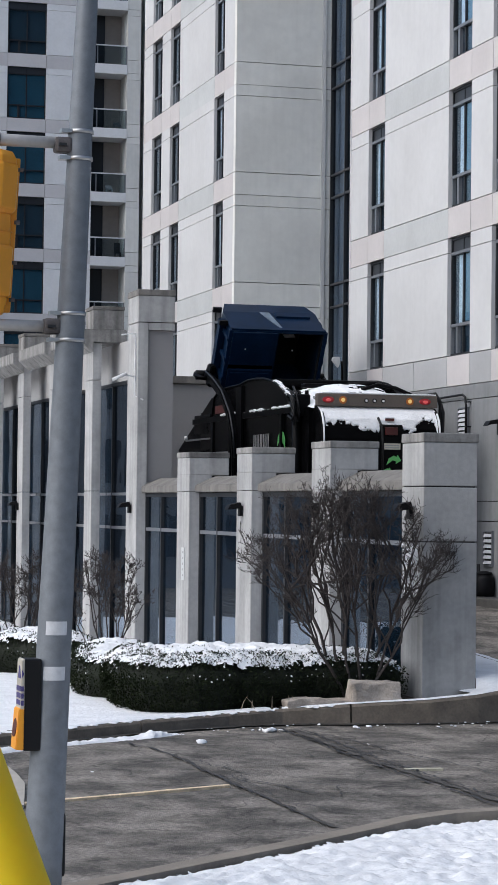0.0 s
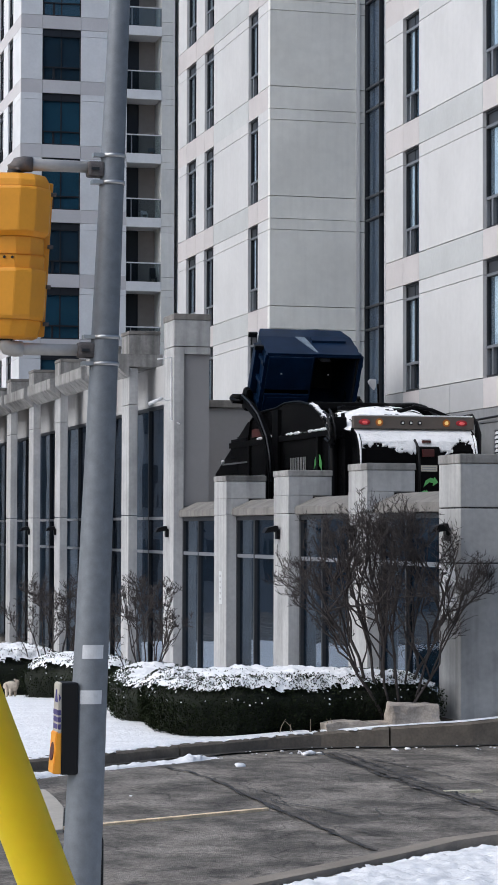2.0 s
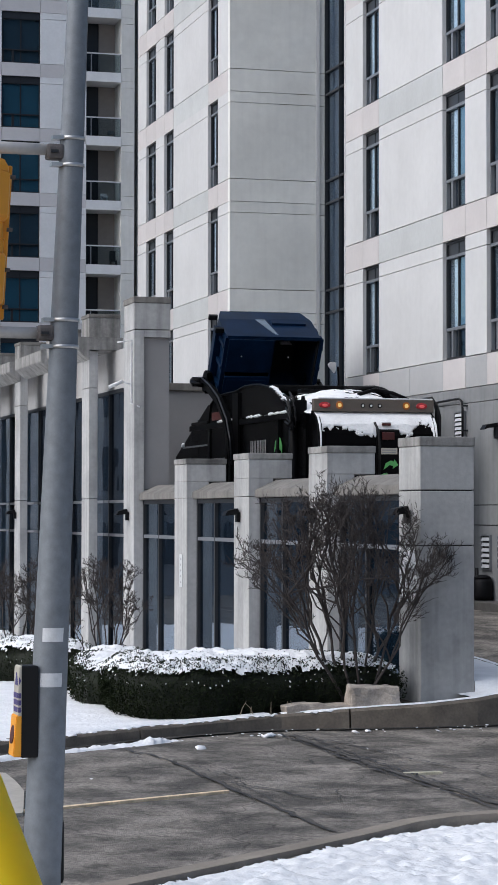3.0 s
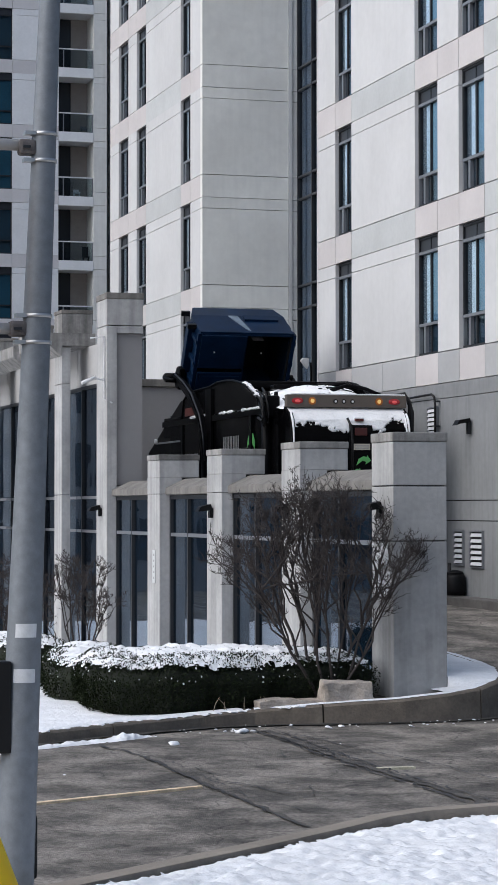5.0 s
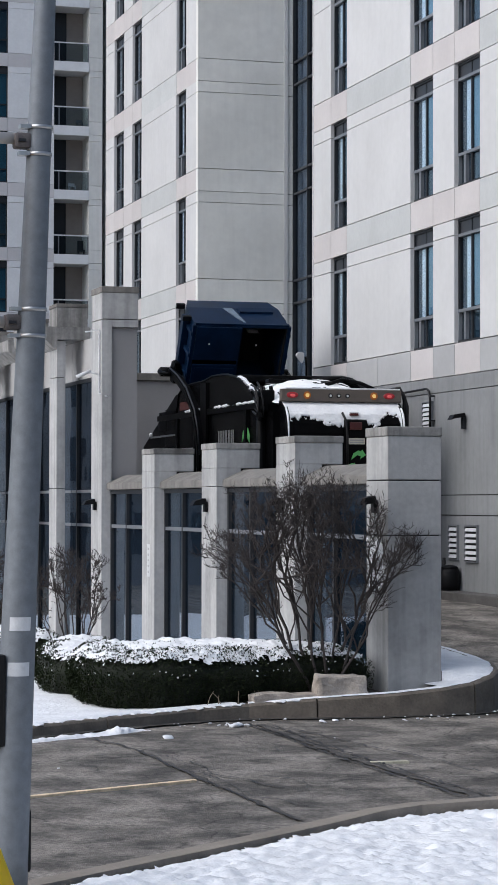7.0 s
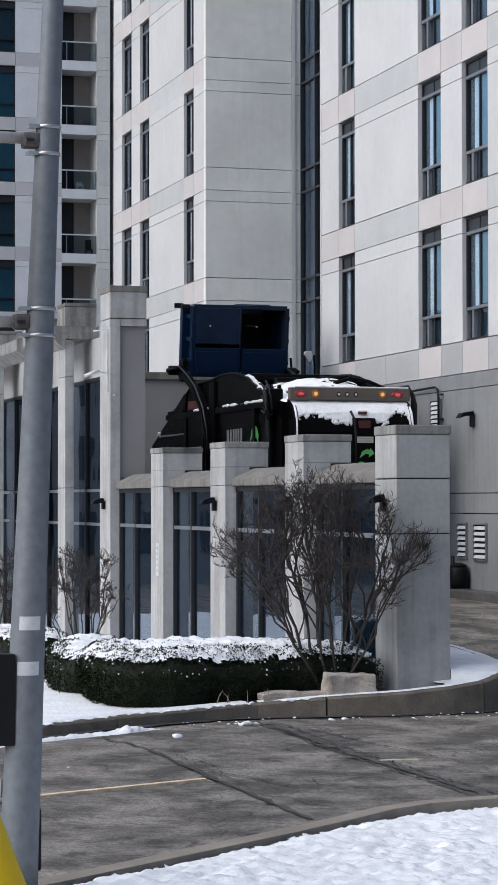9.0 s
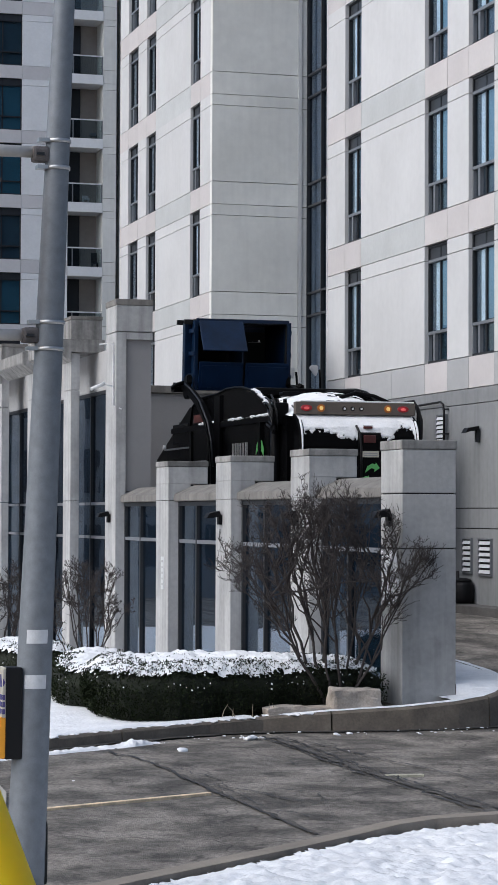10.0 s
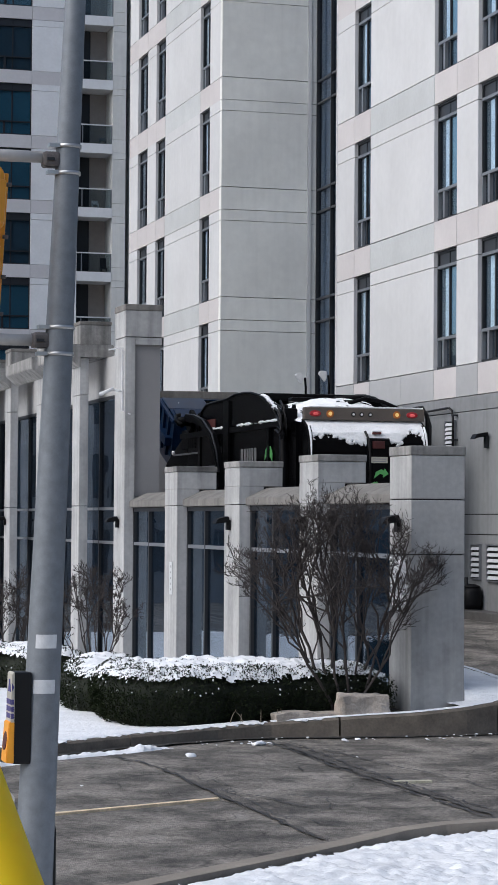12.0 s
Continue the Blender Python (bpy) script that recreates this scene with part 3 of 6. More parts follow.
    for x, y, s in ((6.35, 24.55, 0.045), (7.42, 25.62, 0.05), (7.5, 25.7, 0.04), (7.6, 25.66, 0.03), (8.6, 25.9, 0.03), (8.75, 25.92, 0.02), (9.6, 25.8, 0.02), (4.6, 22.0, 0.012), (8.1, 24.0, 0.012)):
        bmesh.ops.create_icosphere(bm, subdivisions=2, radius=1, matrix=Matrix.LocRotScale((x, y, 0.015), None, (s * 1.5, s, s * 0.55)))
    for v in bm.verts:
        if v.co.y < 25.95 and v.co.x > 5.9:
            v.co += Vector([0.03 * noise.noise(v.co * 17 + Vector((k * 7, 0, 0))) for k in range(3)])
    for f in bm.faces:
        f.smooth = True
    part("snow_lumps", bm, SNOW, heap)


# ---- the tall buildings ----
XF = 16.83                      # plane of the long pale facade and of the tower's side
FLOOR = 3.1
SILL = 5.77                     # lowest line of window sills


def ring_frame(bm, w, h, t, y0, y1):
    """A closed rectangular frame as one shell."""
    loops = []
    for y in (y0, y1):
        for d in (0, t):
            loops.append([bm.verts.new(v) for v in ((-w / 2 + d, y, d), (w / 2 - d, y, d), (w / 2 - d, y, h - d), (-w / 2 + d, y, h - d))])
    a, b, c, d = loops
    for p, q in ((a, b), (b, d), (d, c), (c, a)):
        for i in range(4):
            bm.faces.new((p[i], p[(i + 1) % 4], q[(i + 1) % 4], q[i]))
    bmesh.ops.recalc_face_normals(bm, faces=list(bm.faces))


def window_meshes(w, h, key):
    """The pieces of a window w wide and h high; local x across, y inwards, z up from the sill."""
    t = 0.05
    rail = FRAME if key == "dark" else FRAMEL

    def bar(name, m, *dims):
        bm = bmesh.new()
        box(bm, *dims)
        return name, mesh(name, bm, m)
    fr = bmesh.new()
    ring_frame(fr, w, h, t, 0, 0.1)
    frame_me = mesh("window_frame", fr, FRAME)
    pieces = [bar("mullion", FRAME, -0.03, 0.03, 0.02, 0.055, t, h - t), bar("head_rail", rail, -w / 2 + t, w / 2 - t, -0.02, 0.06, h - 0.36, h - 0.3),
              bar("sash_rail", rail, -w / 2 + t, w / 2 - t, -0.03, 0.06, 0.6, 0.66), bar("sash_bar", rail, -w / 2 + t, -w / 2 + t + 0.05, -0.02, 0.05, t, 0.6),
              bar("sash_bar", rail, -w / 2 + 0.27 * w, -w / 2 + 0.27 * w + 0.1, -0.02, 0.05, t, 0.6),
              bar("head_panel", SPANDREL, -w / 2 + t, w / 2 - t, 0.03, 0.05, h - 0.3, h - t), bar("pane", GLASS, -w / 2 + t, w / 2 - t, 0.045, 0.055, t, h - 0.36),
              # the last piece is a dark sheet painted as the room's shade
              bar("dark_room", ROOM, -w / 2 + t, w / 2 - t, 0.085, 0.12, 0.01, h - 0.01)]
    cu = []
    # pale upright stripe behind one half of the pane, blue one behind the other
    for v in range(3):
        bm = bmesh.new()
        x0, n = (-0.26, -0.25, -0.24)[v] * w, (3, 4, 3)[v]
        for i in range(n * 2):                      # soft vertical folds
            a = x0 + i * 0.024 * w
            box(bm, a, a + 0.025 * w, 0.061 + 0.005 * (i % 2), 0.068 + 0.005 * (i % 2), 0.66, h - 0.38)
        cu.append(mesh("curtain", bm, PALESTRIPE))
    bm = bmesh.new()
    box(bm, 0.03 * w, 0.24 * w, 0.061, 0.066, 0.7, h - 0.38)
    cu.append(mesh("side_blind", bm, BLUESTRIPE))
    return frame_me, pieces, cu


def put_window(parent, meshes, m, curtain=-1, blind=False):
    frame_me, pieces, cu = meshes
    win = new("window", frame_me)
    win.parent = parent
    win.matrix_basis = Matrix.Translation(-origin(parent)) @ m
    more = ([("curtain", cu[curtain])] if curtain >= 0 else []) + ([("side_blind", cu[3])] if blind else [])
    for nm, me in pieces + more:
        ob = new(nm, me)
        ob.parent = win
    return win


def panel_wall(parent, axis, plane, lo, hi, z0, z1, openings, materials, joints, depth=0.22, gap=0.016, wide=()):
    """Precast panels on a plane (x or y) between lo and hi: spandrel bands and piers round the openings (u0, u1, z0, z1). joints: heights of the panel joints."""
    zs = sorted({z0, z1, *[z for z in joints if z0 < z < z1], *[o[2] for o in openings], *[o[3] for o in openings]})
    us = sorted({lo, hi, *[o[0] for o in openings], *[o[1] for o in openings]})
    for za, zb in zip(zs, zs[1:]):
        zm = (za + zb) / 2
        holes = sorted((o[0], o[1]) for o in openings if o[2] <= zm <= o[3])
        runs, u = [], lo
        for a, b in holes:
            if a > u:
                runs.append((u, a))
            u = max(u, b)
        if u < hi:
            runs.append((u, hi))
        m = materials(zm)
        for a, b in runs:
            # a full band is broken at the window jambs, as the precast is
            cuts = [a] + ([c for c in us if a < c < b] if zb - za < 0.7 and not holes and m in (BAND, LBAND, BAND2) else []) + [b]
            if m is BAND2:
                cuts = sorted(cuts + [(c + d) / 2 for c, d in zip(cuts, cuts[1:]) if d - c > 2.0])
            for c, d in zip(cuts, cuts[1:]):
                g = gap / 2
                if m in (BAND, BANDG):
                    m = BANDG if d - c > 1.8 else BAND
                mm = BAND if m is BAND2 and any(abs(c - o[0]) < 0.01 for o in openings) else m
                gt = 0.012 if any(abs(zb - z) < 0.01 for z in wide) else g
                if axis == "x":
                    bpart("panel", (plane, plane + depth, c + (g if c > lo else 0), d - (g if d < hi else 0), za + g, zb - gt), mm, parent)
                else:
                    bpart("panel", (c + (g if c > lo else 0), d - (g if d < hi else 0), plane, plane + depth, za + g, zb - gt), mm, parent)


def right_building():
    b = thing("apartment_building", "long pale precast apartment building with narrow dark windows", "building", (XF, 46, 0))
    y0, y1 = 30.0, 51.5
    cols = [(49.04, 50.17), (43.64, 44.94), (41.13, 42.46), (36.4, 37.6), (33.6, 34.8)]
    tops = [SILL + FLOOR * k for k in range(0, 6)]
    ops = [(a, c, s, s + FLOOR - 0.64) for s in tops for a, c in cols]
    zt = SILL + FLOOR * 6
    joints = [j for s in tops + [zt] for j in (s, s - 0.64, s - 0.95)] + [2.76, 2.36]

    def which(z):
        k = (z - SILL) % FLOOR
        if z < SILL:
            return LOWER if z < SILL - 0.64 else BAND2
        return BAND if k > FLOOR - 0.64 else WHITE
    panel_wall(b, "x", XF, y0, y1, 0.4, zt, ops, which, joints, wide=tops + [2.76, 2.36])
    bpart("wall", (XF + 0.42, XF + 14, y0, y1 - 0.02, 0, zt), JOINT, b)
    bpart("end_wall", (XF + 0.23, XF + 0.42, y1 - 0.2, y1 - 0.02, 0, zt), WHITE, b)
    bpart("roof", (XF - 0.1, XF + 14.2, y0 - 0.1, y1 + 0.1, zt, zt + 0.5), CONC, b)
    kinds = {round(c - a, 2): window_meshes(c - a, FLOOR - 0.64, round(c - a, 2)) for a, c in cols}
    for i, s in enumerate(tops):
        for j, (a, c) in enumerate(cols):
            put_window(b, kinds[round(c - a, 2)], Matrix.Translation((XF + 0.08, (a + c) / 2, s)) @ pose(0, 0, 0, 0, 0, -90), (0, 1, 1, 2, 0)[j], j > 0)
    # corner pilaster joint
    bpart("corner_trim", (XF - 0.012, XF + 0.1, y1 - 0.05, y1 + 0.01, 0.4, zt), WHITE, b)
    # base kerb along the driveway
    bm = bmesh.new()
    box(bm, XF - 0.5, XF - 0.01, 30, 51.4, 0.2, 0.88, 0.02)
    structure("kerb_building", bm, KERBD, "low concrete kerb at the foot of the building", "kerb")
    for ya, yb, za, zb in ((43.64, 44.14, 4.1, 4.64), (42.24, 42.68, 1.5, 2.14), (41.22, 41.82, 1.47, 2.14)):
        lv = thing("wall_louvre", "dark wall vent with pale horizontal slats", "vent", (XF, (ya + yb) / 2, za), "wall vents")
        # black sheet painted as the shade behind the slats
        bpart("backing", (XF - 0.014, XF - 0.004, ya, yb, za, zb), INSHADE, lv)
        n = 6
        for i in range(n):
            z = za + (i + 0.5) * (zb - za) / n
            ppart("slat", [(XF - 0.06, z - 0.035), (XF - 0.045, z - 0.035), (XF - 0.014, z + 0.025), (XF - 0.03, z + 0.03)], "y", ya + 0.02, yb - 0.02, STICKER, lv)
        for a in ((ya - 0.03, ya, za - 0.03, zb + 0.03), (yb, yb + 0.03, za - 0.03, zb + 0.03), (ya, yb, zb, zb + 0.03), (ya, yb, za - 0.03, za)):
            bpart("frame", (XF - 0.05, XF - 0.004, *a), FRAMEL, lv)
    lamp = thing("wall_lamp", "black wall lamp with angled hood on the pale wall", "lamp", (XF, 41.88, 4.2), "wall lamps")
    ppart("hood", [(XF - 0.34, 4.22), (XF - 0.28, 4.32), (XF - 0.06, 4.36), (XF - 0.04, 4.28), (XF - 0.26, 4.25)], "y", 41.76, 42.00, WLAMP, lamp)
    bpart("bracket", (XF - 0.08, XF - 0.003, 41.83, 41.93, 4.05, 4.3), FRAME, lamp, bevel=0.01)
    pipe = thing("vent_pipe", "black bent pipe running up and along the pale wall", "pipe", (XF, 44, 4.1), "")
    tpart("pipe", [(XF - 0.1, 46.4, 4.83), (XF - 0.1, 45.0, 4.9), (XF - 0.1, 43.75, 4.92), (XF - 0.1, 43.6, 4.86), (XF - 0.1, 43.55, 4.7), (XF - 0.1, 43.55, 4.12)], 0.024, BLACKP, pipe)
    for z in (4.25, 4.75):
        bpart("clip", (XF - 0.12, XF - 0.003, 43.51, 43.59, z, z + 0.03), FRAME, pipe)
    br = thing("waste_bin", "round black lidded bin on the kerb by the wall", "bin", (16.6, 42.3, 0.9))
    tpart("body", [(16.62, 42.2, 0.9), (16.62, 42.2, 1.0), (16.62, 42.2, 1.24), (16.62, 42.2, 1.32)], [0.19, 0.21, 0.21, 0.17], WLAMP, br, sides=14)
    tpart("lid", [(16.62, 42.2, 1.32), (16.62, 42.2, 1.36), (16.62, 42.2, 1.39)], [0.18, 0.15, 0.05], WLAMP, br, sides=14)
    tpart("post", [(16.62, 42.5, 0.9), (16.62, 42.5, 1.52)], 0.035, BLACKP, br)


def tower():
    b = thing("apartment_tower", "tall precast tower, white side and grey front", "building", (18, 62, 0))
    zt = SILL + FLOOR * 9
    yg = 61.88
    tops = [SILL + FLOOR * k for k in range(-1, 9)]
    joints = [j for s in tops + [zt] for j in (s, s - 0.64, s - 0.95)]
    cols = [(63.19, 64.27), (68.5, 69.7), (70.85, 72.17)]
    ops = [(a, c, s, s + FLOOR - 0.64) for s in tops[1:] for a, c in cols]
    ops.append((63.19, 64.27, tops[0], tops[0] + FLOOR - 0.64))

    def which(z):
        return BAND if (z - SILL) % FLOOR > FLOOR - 0.64 else WHITE
    panel_wall(b, "x", XF, yg + 0.23, 73.4, 0.5, zt, ops, which, joints)
    panel_wall(b, "y", yg, XF, 19.35, 0.5, zt, [], lambda z: GREYP, joints, wide=tops)
    bpart("corner_trim", (19.36, 19.46, yg - 0.03, yg + 0.3, 0.5, zt), WHITE, b)
    panel_wall(b, "y", yg + 0.02, 19.47, 19.63, 0.5, zt, [], lambda z: GREYP, joints)
    bpart("wall", (XF + 0.42, 34, yg + 0.3, 73.3, 0, zt), JOINT, b)
    bpart("roof", (XF - 0.1, 34.1, yg - 0.1, 73.5, zt, zt + 0.5), CONC, b)
    kinds = {round(c - a, 2): window_meshes(c - a, FLOOR - 0.64, 0) for a, c in cols}
    for i, o in enumerate(ops):
        put_window(b, kinds[round(o[1] - o[0], 2)], Matrix.Translation((XF + 0.08, (o[0] + o[1]) / 2, o[2])) @ pose(0, 0, 0, 0, 0, -90), -1 if i % 3 else 0)
    # dark glazed strip in the recess beside the front
    strip = thing("stair_glazing", "tall dark glazed strip between the two buildings", "window", (19.7, 60, 0.5))
    bpart("backing", (19.75, 20.2, 56, 61.86, 0.5, zt), STRIP, strip)
    for k, s in enumerate(joints):
        if k % 3 != 2:
            bpart("rail", (19.62, 19.72, 56, 61.86, s - 0.03, s + 0.03), SPANDREL, strip)
    for y in (57.4, 59.0, 60.55, 61.84):
        bpart("mullion", (19.61, 19.73, y - 0.03, y + 0.03, 0.5, zt), FRAME, strip)
    for s in tops:
        bpart("pane", (19.68, 19.7, 56, 61.83, s + 0.03, s + FLOOR - 0.03), TINTED, strip)
    bpart("recess_wall", (19.64, 20.2, 51.52, 55.99, 0.5, zt), GREYP, strip)


def left_tower():
    b = thing("balcony_tower", "far pale residential tower with stacked balconies", "building", (20, 108, 0))
    yl, zt = 107.93, 45.75
    base = 24.05 - FLOOR * 7
    tops = [base + FLOOR * k for k in range(14)]
    joints = [j for s in tops for j in (s, s - 0.64, s - 0.95)]
    ops = [(18.09, 19.95, s, s + FLOOR - 0.64) for s in tops[:-1]]

    def which(z):
        return LBAND if (z - base) % FLOOR > FLOOR - 0.64 else LWHITE
    panel_wall(b, "y", yl, 17.05, 22.2, 0.5, zt, ops, which, joints)
    panel_wall(b, "y", yl, 23.92, 24.57, 0.5, zt, [], lambda z: GREYP, joints)
    bpart("wall", (17.5, 40, yl + 1.7, 130, 0, zt), JOINT, b)
    bpart("wall", (17.28, 22.2, yl + 0.42, yl + 1.7, 0, zt), JOINT, b)
    bpart("wall", (23.92, 24.57, yl + 0.22, yl + 1.7, 0, zt), GREYP, b)
    bpart("wall", (24.9, 40, yl + 0.2, yl + 1.7, 0, zt), GREYP, b)
    bpart("roof", (17.0, 40.2, yl - 0.1, 130.2, zt, zt + 0.5), CONC, b)
    scols = [(110.4, 111.9), (113.4, 114.9), (119, 120.5)]
    sops = [(a, c, s, s + FLOOR - 0.64) for s in tops[:-1] for a, c in scols]
    panel_wall(b, "x", 17.05, yl + 0.23, 124, 0.5, zt, sops, which, joints)
    wm = window_meshes(1.86, FLOOR - 0.64, "dark")
    wroom = bmesh.new()
    box(wroom, -0.88, 0.88, 0.062, 0.07, 0.06, 2.1)
    teal = mesh("blind", wroom, ROOMB)
    for i, o in enumerate(ops):
        w = put_window(b, wm, Matrix.Translation((19.02, yl + 0.08, o[2])))
        if i % 3 != 1:
            ob = new("blind", teal)
            ob.parent = w
    ws = window_meshes(1.5, FLOOR - 0.64, "dark")
    for o in sops:
        put_window(b, ws, Matrix.Translation((17.13, (o[0] + o[1]) / 2, o[2])) @ pose(0, 0, 0, 0, 0, -90))
    for i, s in enumerate(tops):
        bal = bpart("balcony", (22.21, 23.91, yl - 0.02, yl + 1.69, s - 0.7, s - 0.24), LWHITE, b)
        bpart("back_wall", (23.1, 23.91, yl + 1.45, yl + 1.69, s - 0.24, s + 2.4), BEIGE, bal)
        bpart("balcony_door", (22.21, 23.1, yl + 1.5, yl + 1.66, s - 0.24, s + 2.4), SPANDREL, bal)
        bpart("handrail", (22.21, 23.91, yl + 0.02, yl + 0.08, s + 0.64, s + 0.7), PLATE, bal)
        bpart("rail_pane", (22.24, 23.9, yl + 0.04, yl + 0.06, s - 0.24, s + 0.64), CLEAR, bal)
        for x in (22.45, 23.88):
            bpart("rail_post", (x - 0.025, x + 0.025, yl + 0.03, yl + 0.07, s - 0.24, s + 0.64), FRAMEL, bal)
    for x, i, h, m, words in ((23.2, 5, 0.42, PLATE, "small white chair standing on a balcony"), (23.65, 4, 0.75, SPANDREL, "dark chair standing on a balcony"), (23.55, 6, 0.4, FRAMEL, "low grey stool standing on a balcony")):
        z = tops[i] - 0.24
        pl = thing("balcony_chair", words, "chair", (x, yl + 0.5, z), "")
        bpart("seat", (x - 0.15, x + 0.15, yl + 0.35, yl + 0.7, z + 0.2, z + 0.26), m, pl)
        bpart("backrest", (x - 0.15, x + 0.15, yl + 0.66, yl + 0.7, z + 0.26, z + h), m, pl)
        for dx in (-0.13, 0.13):
            bpart("leg", (x + dx - 0.02, x + dx + 0.02, yl + 0.4, yl + 0.65, z, z + 0.2), m, pl)


def opposite_side():
    """What the glazing mirrors: an office block beyond the lawn."""
    for xa, xb, h in ((-44, -1.9, 9.5), (-0.4, 1.8, 16), (2.5, 4.0, 13), (4.7, 8.5, 9.5)):
        b = thing("office_block", "grey office block beyond the snowy lawn", "building", ((xa + xb) / 2, 100, -0.9), "office blocks")
        bpart("wall", (xa, xb, 94, 110, -1.0, h), SLATE, b)
        bpart("roof", (xa - 0.1, xb + 0.1, 93.9, 110.1, h, h + 0.4), CONCD, b)
        n = max(1, int((xb - xa) / 3.0))
        for k in range(int(h // 3.1)):
            for i in range(n):
                x = xa + (xb - xa) * (i + 0.2) / n
                bpart("window", (x, x + 0.6 * (xb - xa) / n, 93.95, 94.02, 0.4 + k * 3.1, 2.2 + k * 3.1), SPANDREL, b)


def driveway_end():
    bm = bmesh.new()
    box(bm, 10.5, XF - 0.01, 60, 60.4, 0.3, 5.87)
    structure("wall_driveway", bm, PANEL, "plain taupe wall closing the driveway", "wall")
    bm = bmesh.new()
    box(bm, 10.5, XF - 0.01, 59.9, 60.5, 5.88, 6.08, 0.02)
    structure("wall_coping", bm, CONCD, "grey coping along the driveway wall", "coping")


# ---- the concrete screen wall with its glazed bays ----
XP = 9.77
LOW = [26.89, 30.70, 34.76, 38.75]
TALL = [42.88, 47.12, 51.22, 55.35, 59.35, 63.2, 67.3, 71.4, 75.4]


def fin(name, y, wide, z0, joint, top, deep=0.71, low=None):
    p = thing(name, "weathered concrete column with stained fin top", "column", (XP + 0.35, y + wide / 2, z0), "screen wall columns")
    xb = XP + (low if low else deep)
    bpart("shaft", (XP, xb, y, y + wide, z0, joint - 0.01), CONC, p, bevel=0.012)
    bpart("fin_top", (XP, XP + deep, y, y + wide, joint + (0.28 if low else 0.0), top - 0.1), CONC, p, bevel=0.012)
    if low:
        bpart("neck", (XP, xb + 0.1, y, y + wide, joint, joint + 0.28), CONC, p)
    bpart("cap", (XP - 0.012, XP + deep + 0.012, y - 0.012, y + wide + 0.012, top - 0.098, top), CONCS, p, bevel=0.015)
    return p


def bay(y0, y1, z0, z1, transoms, mull, x=XP + 0.2, ends=True):
    g = thing("glazed_bay", "dark reflective glazing in grey metal frames between columns", "window", (XP + 0.25, (y0 + y1) / 2, z0), "glazed bays")
    bpart("pane", (x + 0.03, x + 0.04, y0, y1, z0, z1), TINTED, g)
    # no room behind the pane: a navy sheet carries its shade
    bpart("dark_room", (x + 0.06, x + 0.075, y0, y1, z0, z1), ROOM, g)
    for y in ((y0 + 0.03, y1 - 0.03) if ends else ()) + tuple(mull):
        bpart("mullion", (x - 0.02, x + 0.08, y - 0.035, y + 0.035, z0, z1), FRAME, g)
    for z in transoms:
        bpart("transom", (x - 0.015, x + 0.07, y0 + 0.06, y1 - 0.06, z - 0.03, z + 0.03), FRAMEL, g)
    bpart("head_rail", (x - 0.02, x + 0.08, y0, y1, z1 - 0.07, z1), FRAME, g)
    bpart("foot_rail", (x - 0.02, x + 0.08, y0, y1, z0, z0 + 0.08), FRAME, g)
    return g


